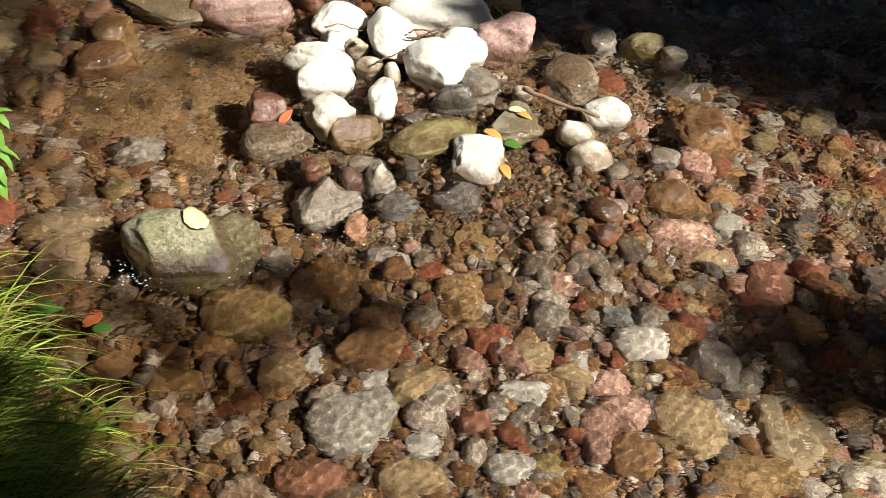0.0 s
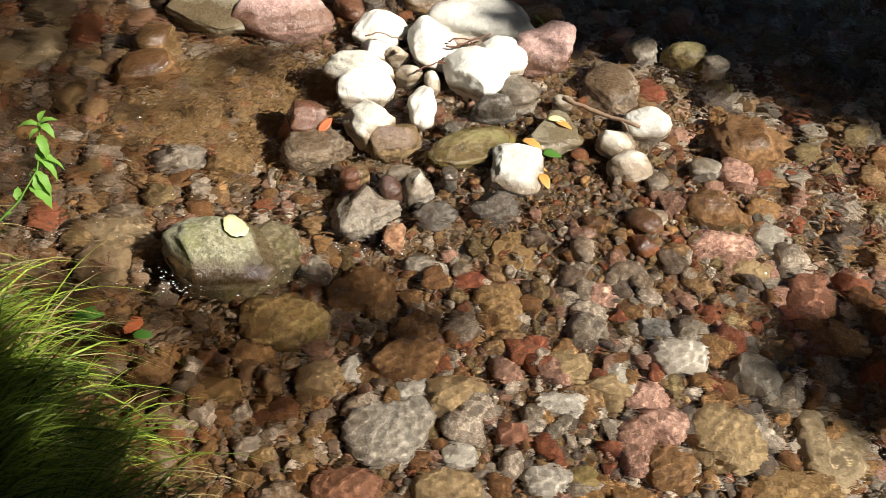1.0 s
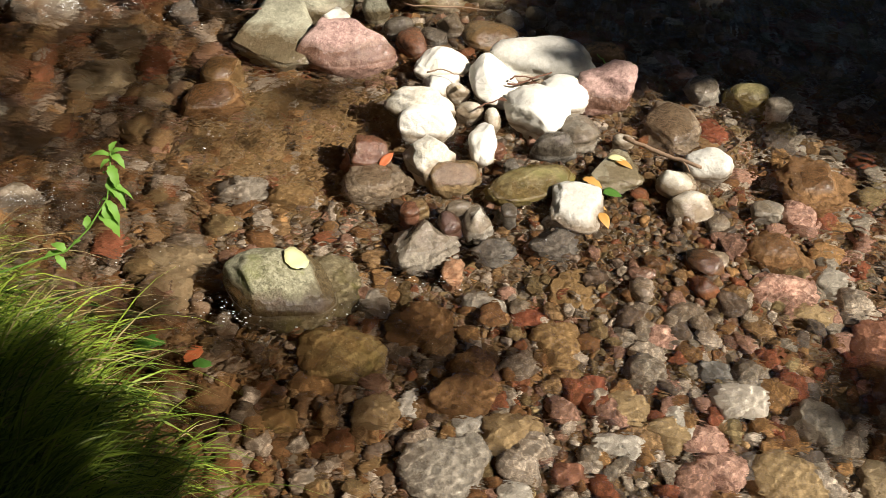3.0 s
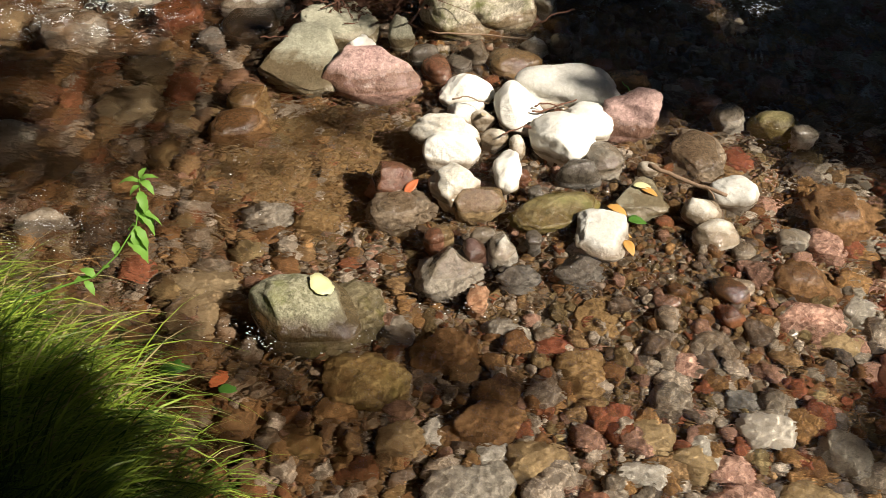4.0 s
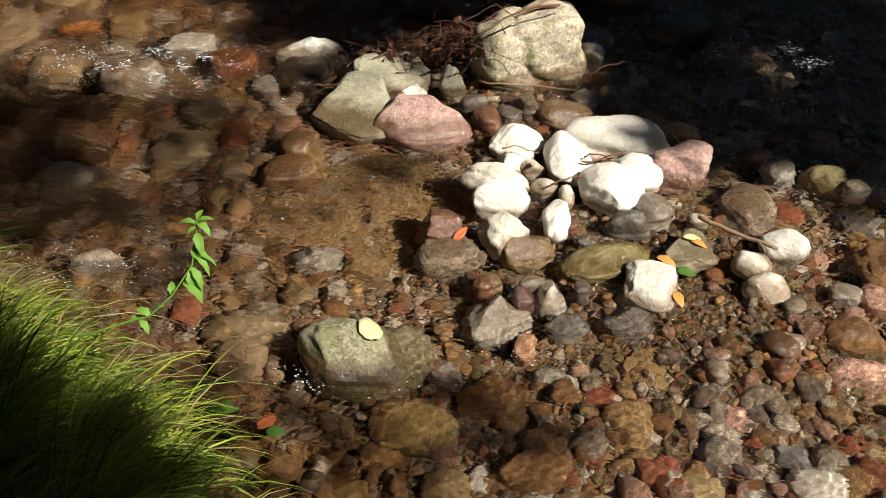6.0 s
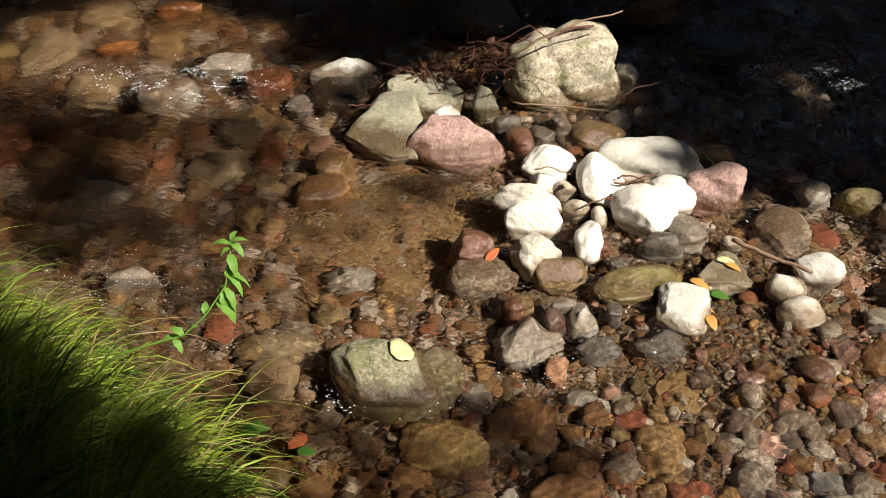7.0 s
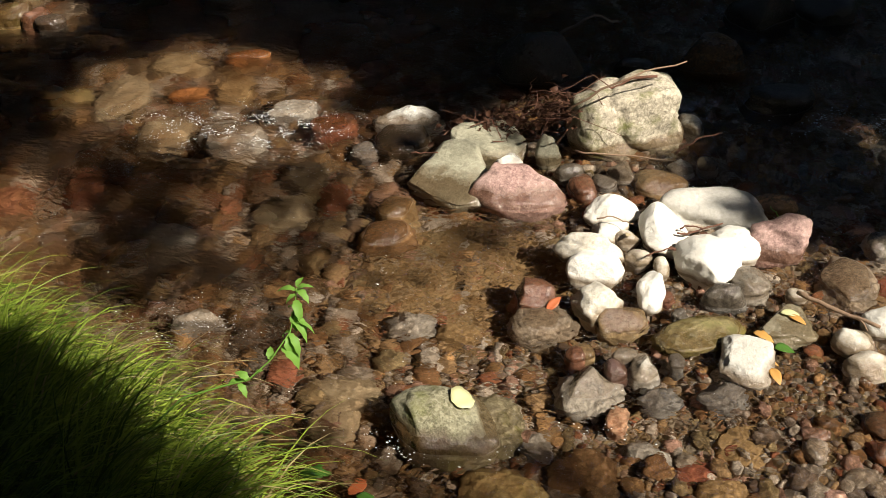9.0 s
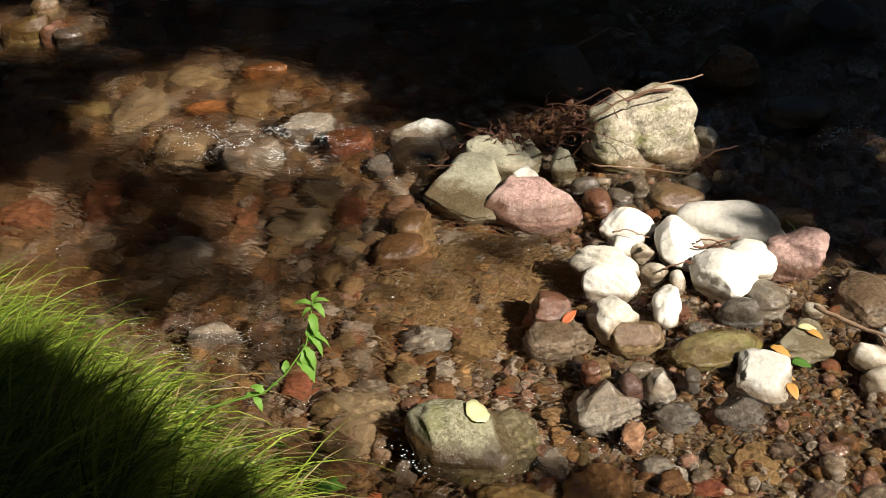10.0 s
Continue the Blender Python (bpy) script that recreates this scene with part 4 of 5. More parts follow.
# ---- foam of the riffles, and white specks added for sun glints ----
rng = np.random.default_rng(41)
bv, bf = BALLS[1]
verts, faces = [], []
for cx, cy, rx, ry, s, n in [(-1.5, 2.63, 0.4, 0.15, 1.4, 4600), (-1.36, 2.72, 0.24, 0.15, 1.4, 2200), (-1.2, 1.74, 0.2, 0.1, 1.1, 1100), (0.38, 3.09, 0.2, 0.09, 2.0, 1800), (-0.3, 4.0, 0.35, 0.1, 1, 260), (-0.56, 1.46, 0.12, 0.03, 1.5, 70), (-0.4, 1.52, 0.1, 0.03, 1.4, 40), (-0.22, 1.62, 0.1, 0.03, 1.4, 30),
                             (-1.75, 2.05, 0.25, 0.15, 1, 120), (-0.95, 1.9, 0.3, 0.2, 1, 40), (-0.62, 1.5, 0.14, 0.012, 1, 40), (-0.3, 1.76, 0.35, 0.2, 0.9, 45), (0.1, 1.84, 0.35, 0.14, 0.9, 70), (-0.6, 1.9, 0.35, 0.3, 0.9, 35), (-0.2, 2.62, 0.25, 0.08, 1.2, 90), (0.4, 2.45, 0.3, 0.1, 1, 50), (-1.2, 2.2, 0.9, 0.7, 1, 130), (-1.0, 1.75, 0.5, 0.4, 1, 60)]:
    fx, fy = rng.normal(cx, rx * 0.5, n), rng.normal(cy, ry * 0.5, n)
    if n > 900:
        keep = np.sin(60 * fy + 25 * fx + 2 * np.sin(19 * fx)) + np.sin(41 * fx - 33 * fy) + rng.normal(0, 0.7, n) > 0.5
        fx, fy = fx[keep], fy[keep]
    for x, y, z, r in zip(fx, fy, water_height(fx, fy), (0.00025 + 0.0009 * rng.uniform(0, 1, len(fx)) ** 3) * s):
        faces.append(bf + len(verts) * len(bv))
        verts.append(bv * (r * 2.2, r, r * 0.7) + (x, y, z + 0.2 * r))
# Specks along the stones' water line, added for its sun glints.
for (x, y, r), t in zip(TAKEN, TOPS):
    if r > 0.03 and t[:, 2].min() < -0.01 and t[:, 2].max() > 0.01:
        rim = t[np.abs(t[:, 2]) < 0.006]
        for p in rim[rng.permutation(len(rim))[:7]]:
            b = rng.uniform(0.0003, 0.0009)
            faces.append(bf + len(verts) * len(bv))
            verts.append(bv * (b, b, b * 0.7) + (p[0] + 0.004 * np.sign(p[0] - x), p[1] + 0.004 * np.sign(p[1] - y), 0.001))
tagged(new("foam", mesh_of("foam", np.concatenate(verts), np.concatenate(faces), FOAM_AND_GLINTS)), "white specks for foam and for sun glints on the water", "foam", kind="stuff")


# ---- bank grass ----
def grass(name, n, seed, reach, long, wide, material, label, lean=0.55):
    """Arching blades along the bank's edge: each rises, then bends over towards the water."""
    rng = np.random.default_rng(seed)
    x = rng.uniform(-3.0, -0.3, n)
    back = np.abs(rng.normal(0, reach, n))
    slope = (bank_edge(x + 0.1) - bank_edge(x - 0.1)) / 0.2
    tuft = np.stack([np.round(x * 16), np.round(back * 16)])
    sway = np.sin(tuft[0] * 12.9898 + tuft[1] * 78.233) * 43758.5
    sway = (sway - np.floor(sway)) * 2 - 1
    y = bank_edge(x) - 0.02 - back
    a = np.arctan2(1.0, -slope) + rng.normal(0, 0.5, n) + 0.7 * sway - 0.35
    droop = rng.uniform(0.15, 0.6, n) + np.where(back < 0.12, rng.uniform(0.05, 0.35, n), 0)
    tall = rng.uniform(*long, n) * (1 + 0.22 * sway) * np.where(back < 0.12, 1.15, 1.0) * (1 - 0.4 * smooth(-0.8, -0.4, x))
    width = rng.uniform(*wide, n)
    way = np.stack([np.cos(a), np.sin(a), 0 * a], -1)
    p = np.stack([x, y, bed(x, y) - 0.01], -1)
    d = way * lean + (0, 0, 0.9)
    side = np.stack([-way[:, 1], way[:, 0], 0 * a], -1) + rng.normal(size=(n, 3)) * 0.25
    side /= np.linalg.norm(side, axis=1, keepdims=True)
    seg, rows = 7, []
    for i in range(seg + 1):
        t = i / seg
        w = (width * (1 - t ** 1.6) + 0.0002)[:, None] / 2
        rows += [p - side * w, p + side * w]
        d = d / np.linalg.norm(d, axis=1, keepdims=True)
        p = p + d * (tall / seg)[:, None]
        d = d + (way * 0.16 - droop[:, None] * np.array((0, 0, 1.0))) * (0.5 + t)
    verts = np.stack(rows, 1).reshape(-1, 3)
    quad = np.concatenate([[[2 * i, 2 * i + 1, 2 * i + 3, 2 * i + 2]] for i in range(seg)])
    faces = (quad[None] + (np.arange(n) * 2 * (seg + 1))[:, None, None]).reshape(-1, 4)
    return tagged(new(name, mesh_of(name, verts, faces, material)), label, "grass", kind="stuff")


grass("grass", 17000, 3, 0.3, (0.15, 0.32), (0.002, 0.0066), GRASS, "lush green grass arching over the bank's edge", 0.32)
grass("long_grass", 260, 9, 0.07, (0.24, 0.42), (0.002, 0.006), GRASS, "long green grass blades hanging out over the water", 0.7)
grass("dry_grass", 700, 4, 0.15, (0.18, 0.38), (0.0015, 0.005), STRAW, "dry yellow grass blades among the green")


# ---- leaves, twigs, shoot ----
def round_leaf(size):
    """A nearly round leaf with a scalloped rim, slightly dished."""
    verts, faces, n = [(0, 0, 0)], [], 36
    for ring, k in ((0.5, 0.004), (1.0, 0.0)):
        for i in range(n):
            a = 2 * math.pi * i / n
            r = size / 2 * ring * (1 + (0.035 * math.sin(7 * a) + 0.03 * math.sin(12 * a + 1) + 0.05 * math.sin(2 * a + 1)) * ring)
            verts.append((r * math.cos(a), r * 0.9 * math.sin(a), 0.003 * ring * math.sin(2 * a) + 0.002 * ring))
    for i in range(n):
        j = (i + 1) % n
        faces += [[0, 1 + i, 1 + j], [1 + i, 1 + n + i, 1 + n + j, 1 + j]]
    return np.array(verts), faces


def leaf_shape(length, width, curl, lobes=0, n=9):
    """A leaf along +x from its stalk, with a folded midrib and a bent tip."""
    verts, faces = [], []
    for i in range(n):
        t = i / (n - 1)
        w = width / 2 * max(0.03, math.sin(math.pi * t ** 0.8) ** 0.8) * (1 + (0.16 * math.sin(lobes * 6.3 * t) if lobes else 0))
        z = -curl * length * (t - 0.35) ** 2
        x = t * length
        verts += [(x, -w, z + 0.18 * w), (x, -w * 0.5, z + 0.05 * w), (x, 0, z), (x, w * 0.5, z + 0.05 * w), (x, w, z + 0.18 * w)]
    for i in range(n - 1):
        for j in range(4):
            a = i * 5 + j
            faces.append([a, a + 1, a + 6, a + 5])
    return np.array(verts), faces


def fallen_leaf(at, length, width, turn, tilt, colour, label, lobes=4, lean=0):
    v, f = round_leaf(length) if lobes == 9 else leaf_shape(length, width, 0.35, lobes)
    ob = new("fallen_leaf", mesh_of("fallen_leaf", v if lobes == 9 else v - (length / 2, 0, 0), f, LEAVES[colour]))
    ob.modifiers.new("thickness", "SOLIDIFY").thickness = 0.0006
    x, y, z = at
    h = (surface(x, y) if z > 0.02 else float(bed(x, y)) + 0.022) if z > 0 else z
    ob.matrix_world = pose(x, y, h + 0.003, lean, tilt, turn)
    if lobes == 9:
        d = 0.02
        sx = max(-0.6, min(0.6, (surface(x + d, y) - surface(x - d, y)) / (2 * d)))
        sy = max(-0.6, min(0.6, (surface(x, y + d) - surface(x, y - d)) / (2 * d)))
        ob.matrix_world = Matrix.Translation((x, y, h + 0.002)) @ Vector((-sx, -sy, 1)).to_track_quat("Z", "Y").to_matrix().to_4x4()
    return tagged(ob, label, "leaf", "fallen leaves")


def stick(a, b, r, seed, label, sag=0.0, wig=0.004, material=None, twigs=()):
    rng = np.random.default_rng(seed)
    pts = wiggle(a, b, 12, wig, rng, sag)
    ob = new("stick", mesh_of("stick", *tube(pts, np.linspace(r, r * 0.6, 12) * (1 + rng.normal(0, 0.08, 12)), 8), material or STICK))
    for k, (dx, dy, dz) in twigs:
        end = pts[k] + np.array((dx, dy, dz))
        part("side_twig", *tube(wiggle(pts[k], end, 5, 0.002, rng), np.linspace(r * 0.5, r * 0.25, 5), 5), material or STICK, ob)
    return tagged(ob, label, "stick")


fallen_leaf((-0.49, 1.585, 0.083), 0.06, 0.06, 30, 0, "yellow", "pale yellow round leaf lying on the green boulder", 9)
fallen_leaf((-0.378, 2.0, 0.05), 0.05, 0.022, 55, -25, "red", "curled orange-red leaf against a red-brown cobble", 0, 20)
fallen_leaf((0.151, 2.06, 0.03), 0.05, 0.024, 10, 6, "yellow", "yellow leaf on wet gravel beside a stick")
fallen_leaf((0.165, 2.045, 0.025), 0.045, 0.02, -20, 6, "orange", "orange leaf on wet gravel beside a stick")
fallen_leaf((0.125, 1.868, 0.06), 0.045, 0.024, -60, 10, "orange", "orange-tan leaf on the cream stone")
fallen_leaf((0.143, 1.965, 0.035), 0.05, 0.034, 20, 12, "green", "fresh green leaf on the slab's edge")
fallen_leaf((0.05, 1.99, 0.012), 0.04, 0.02, 70, 5, "green", "dark green leaf in a puddle")
fallen_leaf((0.11, 1.93, 0.015), 0.05, 0.014, -25, 5, "orange", "narrow orange leaf between the stones")
fallen_leaf((-0.74, 1.394, -0.045), 0.06, 0.042, 15, 0, "green", "green leaf drifting under water near the bank")
fallen_leaf((-0.645, 1.372, -0.03), 0.05, 0.03, 60, 5, "red", "reddish leaf under water near the bank")
fallen_leaf((-0.62, 1.35, -0.03), 0.04, 0.025, 10, 5, "green", "small green leaf under water near the bank")
fallen_leaf((0.295, 3.548, 0.14), 0.09, 0.06, 60, 20, "buff", "buff dry leaf on a dark far boulder")
fallen_leaf((0.137, 3.595, 0.1), 0.07, 0.03, -40, 20, "buff", "small buff leaf on a dark far boulder")

stick((0.159, 2.107, 0.06), (0.335, 2.03, 0.05), 0.0065, 3, "bare brown stick lying across pebbles", 0.004, 0.002, None, [(8, (0.02, -0.03, -0.01))])
stick((-0.46, 2.62, 0.2), (-0.17, 2.84, 0.27), 0.0035, 4, "thin brown branch lying over the mossy boulder", 0.02, 0.004)
stick((-0.17, 2.75, 0.03), (-0.05, 2.86, 0.05), 0.0035, 5, "dark stick at the foot of the mossy boulder", 0.01, 0.004, TWIG)
stick((-0.885, 2.532, 0.06), (-0.8, 2.52, 0.08), 0.0025, 6, "thin reddish twig sticking out over the slab", 0, 0.002, TWIG)
stick((-0.52, 2.7, 0.02), (-0.46, 2.62, 0.14), 0.003, 7, "thin upright twig beside the mossy boulder", 0, 0.002, TWIG)
stick((-0.45, 2.72, 0.02), (-0.12, 2.72, 0.02), 0.003, 8, "thin pale twig along the boulder's foot", 0, 0.003, STICK)
stick((-0.75, 3.3, 0.03), (-0.45, 3.6, 0.06), 0.006, 9, "dark branch lying in the far water", 0.02, 0.01)
stick((-0.329, 2.32, 0.055), (-0.236, 2.324, 0.05), 0.0022, 31, "thin dry twig lying at the foot of a white cobble", 0.004, 0.002, STICK)
stick((-0.127, 2.315, 0.045), (-0.02, 2.378, 0.05), 0.003, 32, "reddish twig caught between white cobbles", 0.004, 0.003, TWIG, [(6, (0.02, -0.03, 0.004))])
stick((-0.122, 2.336, 0.045), (-0.05, 2.352, 0.05), 0.0024, 33, "reddish twig caught between white cobbles", 0.003, 0.002, TWIG)
stick((-0.19, 2.205, 0.04), (-0.124, 2.236, 0.05), 0.0022, 34, "reddish twig caught between white cobbles", 0.004, 0.002, TWIG)
stick((-0.25, 2.9, 0.19), (-0.62, 2.76, 0.09), 0.004, 35, "long reddish branch lying over the twig pile", 0.02, 0.006, TWIG, [(4, (-0.06, 0.02, 0.03)), (7, (-0.05, 0.04, 0.02))])
fallen_leaf((-0.13, 2.24, 0.05), 0.03, 0.014, 40, 20, "brown", "small dead brown leaf caught between white cobbles", 0, 20)
fallen_leaf((-0.06, 2.345, 0.05), 0.032, 0.016, -30, 15, "brown", "small dead brown leaf caught between white cobbles", 0, 10)
fallen_leaf((-0.245, 2.3, 0.05), 0.03, 0.015, 80, 15, "buff", "small buff leaf caught in the heap", 0, 10)
fallen_leaf((0.095, 1.975, 0.03), 0.05, 0.026, -15, 8, "orange", "long orange leaf between the slab and the cream stone", 3)
stick((0.12, 2.42, 0.02), (0.09, 2.45, 0.07), 0.0022, 25, "short green stalk beside the pale boulder", 0.01, 0.002, SHOOT)


def twig_pile():
    """Driftwood and dead leaves caught against the boulder."""
    rng = np.random.default_rng(12)
    base = new("twig_pile")
    base.location = (0, 0, 0)
    for k in range(190):
        t = rng.uniform(0, 1)
        c = np.array((-0.8 + 0.36 * t, 2.74 + 0.08 * t, 0.03)) + rng.normal(size=3) * (0.055, 0.04, 0.02)
        c[2] = 0.02 + abs(rng.normal(0, 0.032)) + 0.1 * t ** 2
        a = rng.normal(0.3, 0.8)
        d = np.array((math.cos(a), math.sin(a), rng.normal(0.1, 0.35))) * (0.022 + 0.07 * rng.uniform() ** 3)
        part("twig", *tube(wiggle(c - d, c + d, 5, 0.004, rng), np.linspace(1, 0.5, 5) * rng.uniform(0.0007, 0.0019), 5), TWIG, base)
    for k in range(230):
        t = rng.uniform(0, 1)
        v, f = leaf_shape(rng.uniform(0.014, 0.036), rng.uniform(0.008, 0.02), 1.4, 0, 6)
        ob = part("dead_leaf", v, f, LEAVES["brown"], base)
        ob.matrix_local = pose(-0.8 + 0.36 * t + rng.normal(0, 0.05), 2.74 + 0.08 * t + rng.normal(0, 0.045), 0.025 + abs(rng.normal(0, 0.028)) + 0.09 * t ** 2, rng.uniform(-60, 60), rng.uniform(-60, 60), rng.uniform(0, 360))
    return tagged(base, "tangled heap of reddish brown twigs and dead leaves against a boulder", "driftwood")


twig_pile()


def shoot():
    """A young leafy shoot leaning out of the grass over the water."""
    base = new("leafy_shoot")
    base.location = (-0.905, 1.2, 0.185)
    stem = np.array([(-0.96, 1.13, 0.16), (-0.93, 1.16, 0.27), (-0.87, 1.2, 0.328), (-0.8, 1.23, 0.345), (-0.763, 1.24, 0.356), (-0.727, 1.26, 0.39), (-0.699, 1.29, 0.432), (-0.695, 1.31, 0.465), (-0.697, 1.33, 0.495)])
    part("stem", *tube(stem - np.array((-0.9, 1.2, 0.2)), np.linspace(0.0022, 0.001, len(stem)), 6), SHOOT, base)
    rows = [((-0.697, 1.33, 0.492), 185, -5, 0.045, 0.013), ((-0.697, 1.33, 0.494), -25, 15, 0.04, 0.014), ((-0.697, 1.328, 0.495), 20, -20, 0.035, 0.012),
            ((-0.696, 1.32, 0.48), -60, 25, 0.045, 0.016), ((-0.695, 1.31, 0.465), -75, 60, 0.05, 0.017), ((-0.696, 1.3, 0.45), -20, 35, 0.055, 0.012),
            ((-0.7, 1.29, 0.432), -35, 40, 0.055, 0.014), ((-0.71, 1.275, 0.412), -10, 35, 0.06, 0.024), ((-0.727, 1.26, 0.39), 110, -45, 0.03, 0.014),
            ((-0.763, 1.24, 0.356), 165, -30, 0.035, 0.016), ((-0.74, 1.25, 0.375), 200, 30, 0.03, 0.012),
            ((-0.697, 1.33, 0.497), 80, -30, 0.028, 0.01), ((-0.696, 1.315, 0.47), 150, 20, 0.03, 0.011), ((-0.699, 1.29, 0.434), 170, 30, 0.03, 0.011), ((-0.69, 1.3, 0.45), 5, 20, 0.045, 0.009), ((-0.8, 1.23, 0.345), 30, -20, 0.04, 0.014),
            ((-0.696, 1.325, 0.487), 230, 10, 0.028, 0.01), ((-0.695, 1.315, 0.474), -40, 50, 0.04, 0.014), ((-0.694, 1.305, 0.457), 0, 45, 0.05, 0.013), ((-0.702, 1.285, 0.426), -60, 55, 0.045, 0.016), ((-0.72, 1.265, 0.4), 175, 35, 0.03, 0.012), ((-0.78, 1.235, 0.35), -30, 30, 0.035, 0.013)]
    for at, turn, tilt, length, width in rows:
        v, f = leaf_shape(length * 0.8, width * 1.0, 0.9, 3)
        ob = part("leaf", v, f, SHOOT, base)
        ob.matrix_local = Matrix.Translation((0.9, -1.2, -0.2)) @ pose(*at, 0, tilt, turn)
    return tagged(base, "young green leafy shoot leaning over the water", "plant")


shoot()

# ---- unseen trees added on the bank, leaves placed to shade all but SUNLIT ----
SUNLIT = [
    [(1.3, 2.12), (1.0, 2.1), (0.93, 2.19), (0.75, 2.21), (0.56, 2.39), (0.37, 2.44), (0.2, 2.42), (0.06, 2.385), (-0.02, 2.38), (-0.11, 2.42), (-0.18, 2.52), (-0.2, 2.65), (-0.2, 2.9), (-0.35, 3.1), (-0.6, 3.1),
     (-0.7, 2.86), (-0.98, 2.66), (-1.16, 2.74), (-1.29, 2.53), (-1.35, 2.35), (-1.27, 2.16), (-1.1, 1.94), (-1.3, 1.78), (-1.6, 1.75), (-2.3, 1.75), (-2.3, 1.5), (-1.9, 1.52), (-1.64, 1.51), (-1.46, 1.49),
     (-1.29, 1.42), (-1.1, 1.31), (-0.92, 1.27), (-0.76, 1.2), (-0.61, 1.1), (-0.45, 0.95), (-0.24, 0.82), (0.95, 0.8), (1.0, 1.2), (0.8, 1.25), (0.62, 1.29), (0.53, 1.375), (0.53, 1.465), (0.7, 1.53), (0.92, 1.63), (1.3, 1.68)],
    [(-2.12, 2.86), (-2.1, 3.02), (-1.92, 3.28), (-1.68, 3.35), (-1.27, 3.1), (-1.19, 2.9), (-1.24, 2.62), (-1.43, 2.54), (-1.68, 2.6), (-1.85, 2.62), (-2.1, 2.73)],
    [(-2.6, 2.3), (-2.05, 2.28), (-1.84, 2.27), (-1.65, 2.12), (-1.5, 1.88), (-1.62, 1.8), (-2.0, 1.6), (-2.6, 1.8)],
    [(0.3, 2.97), (0.53, 3.09), (0.5, 3.21), (0.28, 3.11)],
    [(-3.1, 3.5), (-2.75, 3.7), (-2.5, 3.6), (-2.45, 3.25), (-2.75, 3.15), (-3.1, 3.2)],
    [(-1.13, 2.77), (-1.06, 2.85), (-0.92, 2.84), (-0.93, 2.78)],
    [(-0.3, 3.3), (-0.1, 3.35), (-0.12, 3.55), (-0.3, 3.5)],
]

# where the shade is broken
DAPPLED = [
    ([(-0.85, 1.48), (-0.73, 1.55), (-0.59, 1.43), (-0.47, 1.50), (-0.30, 1.56), (-0.05, 1.56), (0.03, 1.42), (-0.05, 1.28), (-0.21, 1.24), (-0.31, 1.18), (-0.50, 1.16), (-0.71, 1.24)], 130),
    ([(-1.20, 2.04), (-1.07, 2.15), (-0.94, 2.13), (-0.81, 2.21), (-0.62, 2.18), (-0.54, 2.07), (-0.70, 1.94), (-0.80, 1.75), (-0.95, 1.71), (-1.11, 1.84)], 65),
    ([(-1.36, 2.52), (-1.25, 2.61), (-1.06, 2.58), (-0.90, 2.31), (-0.94, 2.13), (-1.13, 2.14)], 95),
    ([(-0.72, 2.58), (-0.2, 2.56), (-0.12, 2.7), (-0.5, 2.72), (-0.62, 2.85), (-0.92, 2.8), (-0.9, 2.66)], 30),
    ([(-0.75, 2.43), (-0.61, 2.37), (-0.46, 2.38), (-0.44, 2.22), (-0.56, 2.17), (-0.69, 2.27)], 35),
]


def inside(poly, x, y):
    hit = np.zeros(np.shape(x), bool)
    for (x0, y0), (x1, y1) in zip(poly, poly[1:] + poly[:1]):
        if y0 != y1:
            hit ^= ((y0 > y) != (y1 > y)) & (x < (x1 - x0) * (y - y0) / (y1 - y0) + x0)
    return hit


def sunlit(x, y, m=0.04):
    hit = np.zeros(np.shape(x), bool)
    x, y = x + 0.04 * np.sin(17 * y + 9 * x) + 0.03 * np.sin(41 * x - 29 * y), y + 0.035 * np.sin(19 * x - 7 * y + 1) + 0.025 * np.sin(47 * y + 31 * x)
    for p in SUNLIT:
        for dx, dy in ((0, 0), (m, 0), (-m, 0), (0, m), (0, -m), (0.7 * m, 0.7 * m), (-0.7 * m, 0.7 * m)):
            hit |= inside(p, x + dx, y + dy)
    return hit


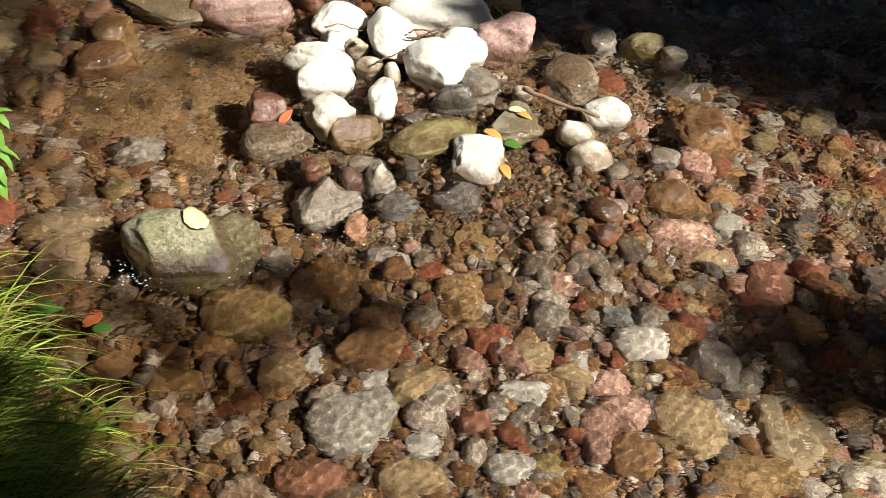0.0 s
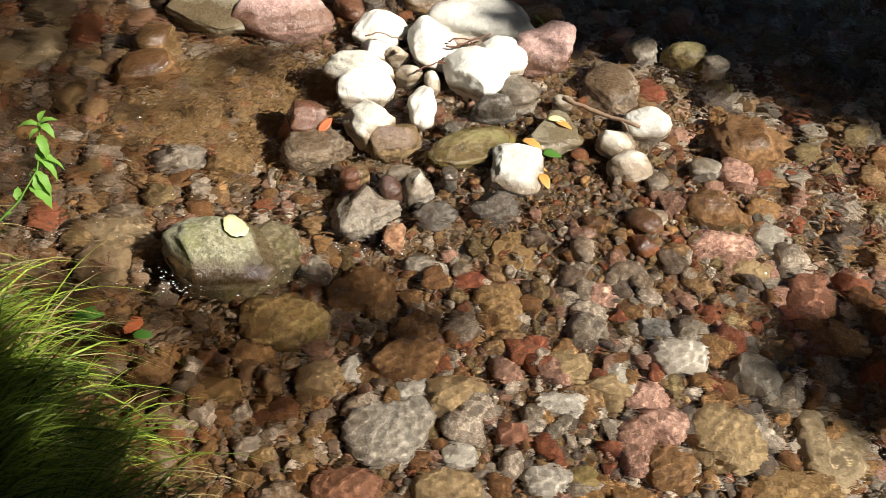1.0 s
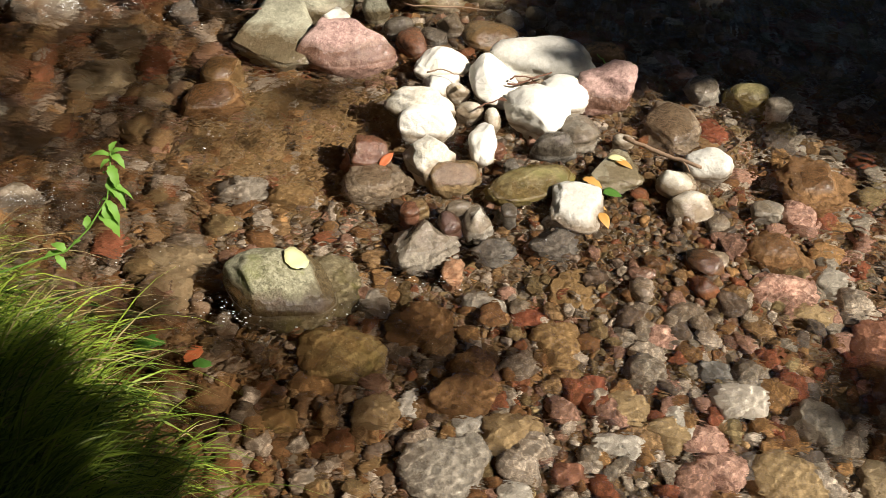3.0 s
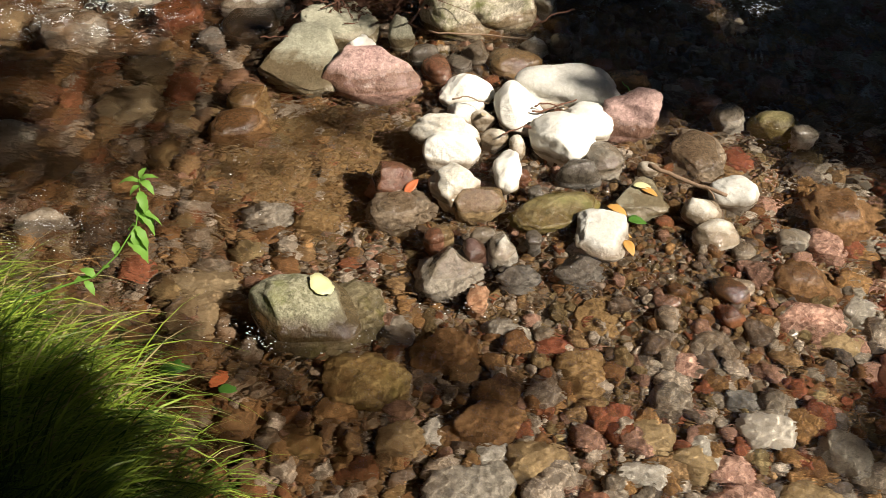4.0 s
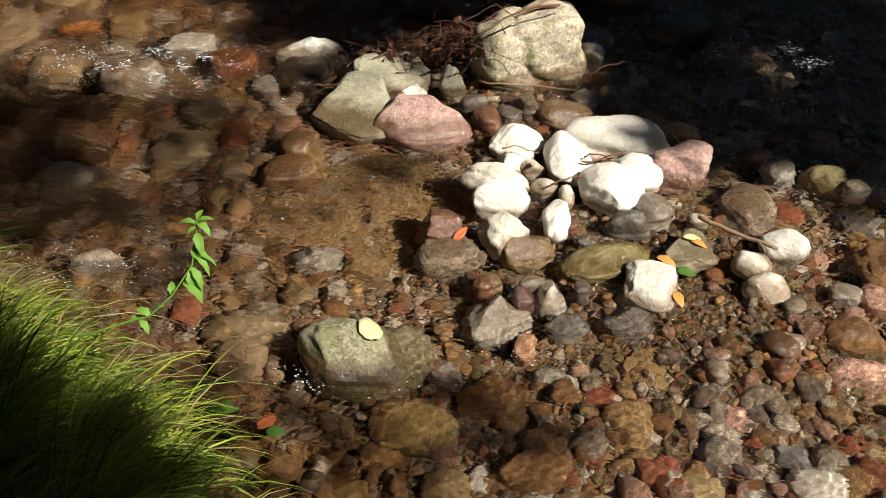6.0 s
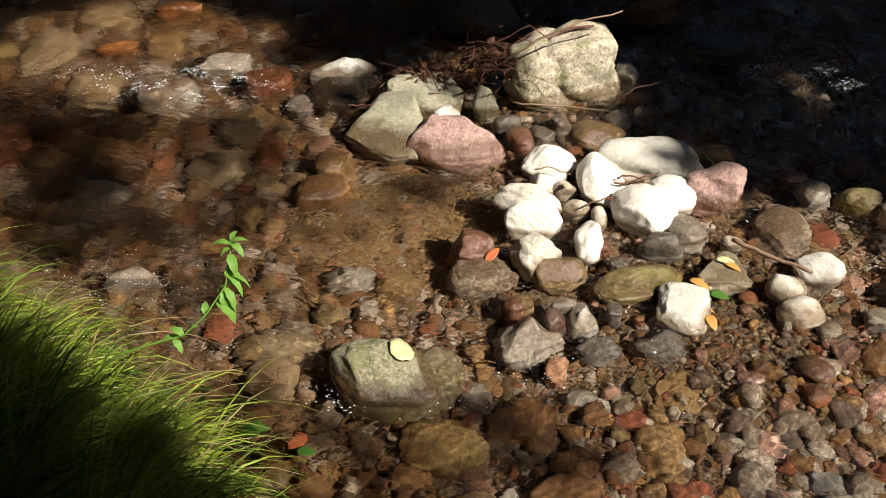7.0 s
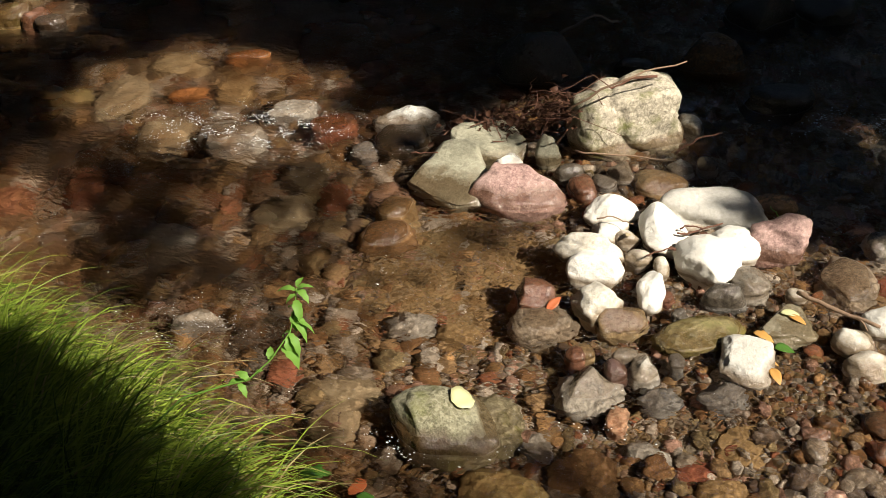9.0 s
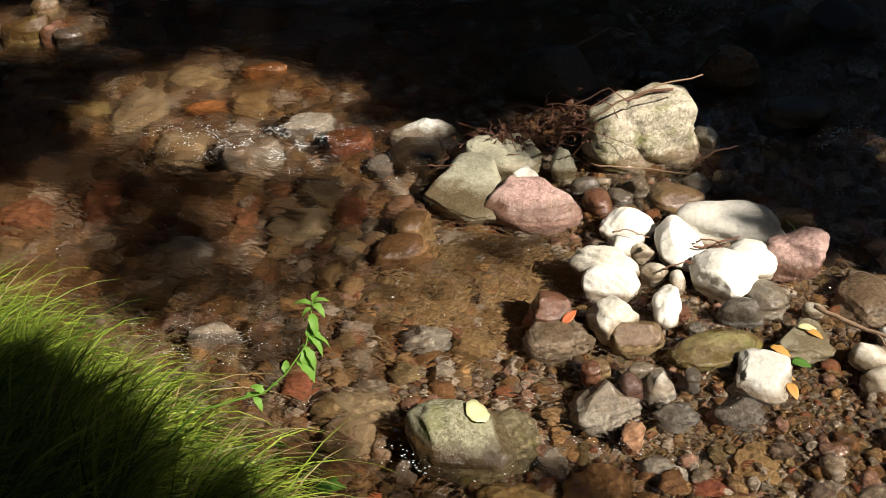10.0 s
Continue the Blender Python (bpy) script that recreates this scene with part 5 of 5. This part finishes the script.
def tree(base, crown, label, seed, trunk=0.14):
    """A trunk with limbs that reach into the crown, and the crown's leaves."""
    rng = np.random.default_rng(seed)
    thing = new("tree")
    base = Vector((*base, float(bed(*base)) - 0.05))
    thing.location = base
    pts, sizes = crown
    mid = pts.mean(0)
    top = np.array((base.x * 0.9 + mid[0] * 0.1, base.y * 0.9 + mid[1] * 0.1, mid[2]))
    stem = wiggle(base, top, 9, 0.08, rng)
    part("trunk", *tube(stem - np.array(base), np.linspace(trunk, trunk * 0.4, 9), 12), BARK, thing)
    limbs = 0
    for k in range(60):
        a, b = stem[rng.integers(3, 9)], pts[rng.integers(0, len(pts))]
        run = wiggle(a, b, 8, 0.05, rng, 0.2)
        feet = np.linspace(0, 1, 40)[:, None] * (b - a) + a
        feet = feet - np.array(SUN) * (feet[:, 2:] / SUN.z)
        if limbs < 9 and not any(sunlit(feet[:, 0] + d, feet[:, 1]).any() for d in (-0.12, 0.12)):
            part("limb", *tube(run - np.array(base), np.linspace(trunk * 0.3, 0.012, 8), 7), BARK, thing)
            limbs += 1
    shape = np.array([(0, 0, 0), (0.3, 0.26, 0.03), (0.7, 0.24, 0.02), (1, 0, -0.08), (0.7, -0.24, 0.02), (0.3, -0.26, 0.03)]) - (0.5, 0, 0)
    n = len(pts)
    turn, tip, roll = rng.uniform(0, 6.3, n), rng.normal(0, 0.5, n), rng.normal(0, 0.5, n)
    u = np.stack([np.cos(turn) * np.cos(tip), np.sin(turn) * np.cos(tip), np.sin(tip)], -1)
    w = np.stack([-np.sin(turn) * np.cos(roll), np.cos(turn) * np.cos(roll), np.sin(roll)], -1)
    up = np.cross(u, w)
    verts = (pts - np.array(base))[:, None] + sizes[:, None, None] * (shape[None, :, :1] * u[:, None] + shape[None, :, 1:2] * w[:, None] + shape[None, :, 2:] * up[:, None])
    verts = verts.reshape(-1, 3)
    faces = (np.array([[0, 1, 2, 3], [0, 3, 4, 5]])[None] + (np.arange(n) * 6)[:, None, None]).reshape(-1, 4)
    part("crown", verts, faces, CROWN, thing)
    return tagged(thing, label, "tree", "trees of the bank")


rng = np.random.default_rng(77)
SHADERS = np.array([(4.4, -2.4), (6.8, -1.9), (5.2, 8.0)])
OTHERS = np.array([(-6.0, 9.0), (-2.6, 9.6), (1.0, 10.4), (8.5, 10.0), (-7.5, -1.5), (-3.8, -4.0), (-0.2, -5.0), (3.2, -5.6), (10.5, -3.0), (-10.5, 8.5), (-10.0, 0.3)])


def over(x, y):
    """Leaves whose shade falls at x, y on the water."""
    lift = rng.uniform(4.2, 6.6, len(x))[:, None] / SUN.z
    return np.stack([x, y, 0 * x], -1) + np.array(SUN) * lift


def thin(x, y):
    """True for most leaves over the left arm of the stream, where the shade is weak."""
    part_way = smooth(1.3, 0.8, np.hypot((x + 1.55) / 0.8, (y - 2.2) / 0.55))
    return rng.uniform(0, 1, len(x)) < 0.52 * part_way


x, y = rng.uniform(-4.5, 2.3, 76000), rng.uniform(-1.2, 5.5, 76000)
round_way = np.arctan2(y - 2.1, x + 1.05)
rim = 1 + 0.09 * np.sin(5 * round_way + 1) + 0.07 * np.sin(11 * round_way) + rng.normal(0, 0.05, len(x))
keep = ((np.abs(x + 1.05) / 3.05) ** 2.7 + (np.abs(y - 2.1) / 3.05) ** 2.7 < rim) & ~sunlit(x, y) & ~thin(x, y)
leaves = [over(x[keep], y[keep])]
x, y = rng.normal(-0.8, 2.8, 14000), rng.normal(2.4, 2.6, 14000)
keep = ~sunlit(x, y) & ~thin(x, y)
leaves.append(over(x[keep], y[keep]))
for poly, n in DAPPLED:
    lo, hi = np.min(poly, 0), np.max(poly, 0)
    x, y = rng.uniform(lo[0], hi[0], n), rng.uniform(lo[1], hi[1], n)
    keep = inside(poly, x, y)
    leaves.append(over(x[keep], y[keep]))
leaves = np.concatenate(leaves)
nearest = np.hypot(leaves[:, None, 0] - SHADERS[:, 0], leaves[:, None, 1] - SHADERS[:, 1]).argmin(1)
for k, base in enumerate(SHADERS):
    pts = leaves[nearest == k]
    if len(pts):
        tree(base, (pts, rng.uniform(0.07, 0.11, len(pts))), "unseen leafy tree added on the bank to shade the stream", 50 + k)

# unseen trees added all round to block skylight; one gap beyond the far bank
n = 62000
way, rise = rng.uniform(-math.pi, math.pi, n), np.arcsin(rng.uniform(0.02, 1.0, n))
far = rng.uniform(7.5, 11.5, n)
pts = np.stack([0.2 + far * np.cos(rise) * np.sin(way), 1.75 + far * np.cos(rise) * np.cos(way), far * np.sin(rise)], -1)
gap = ((np.degrees(way) - 11) / 20) ** 2 + ((np.degrees(rise) - 43) / 12) ** 2 < 1 + 0.3 * np.sin(5 * way * 8) + rng.normal(0, 0.2, n)
feet = pts - np.array(SUN) * (pts[:, 2:] / SUN.z)
keep = ~gap & ~sunlit(feet[:, 0], feet[:, 1], 0.27) & (np.hypot((feet[:, 0] + 1.55) / 0.8, (feet[:, 1] - 2.2) / 0.55) > 1.2)
pts = pts[keep]
sizes = rng.uniform(0.3, 0.55, len(pts))
nearest = np.hypot(pts[:, None, 0] - OTHERS[:, 0], pts[:, None, 1] - OTHERS[:, 1]).argmin(1)
for k, base in enumerate(OTHERS):
    if (nearest == k).any():
        tree(base, (pts[nearest == k], sizes[nearest == k]), "unseen dark leafy tree added to block skylight", 80 + k, 0.18)
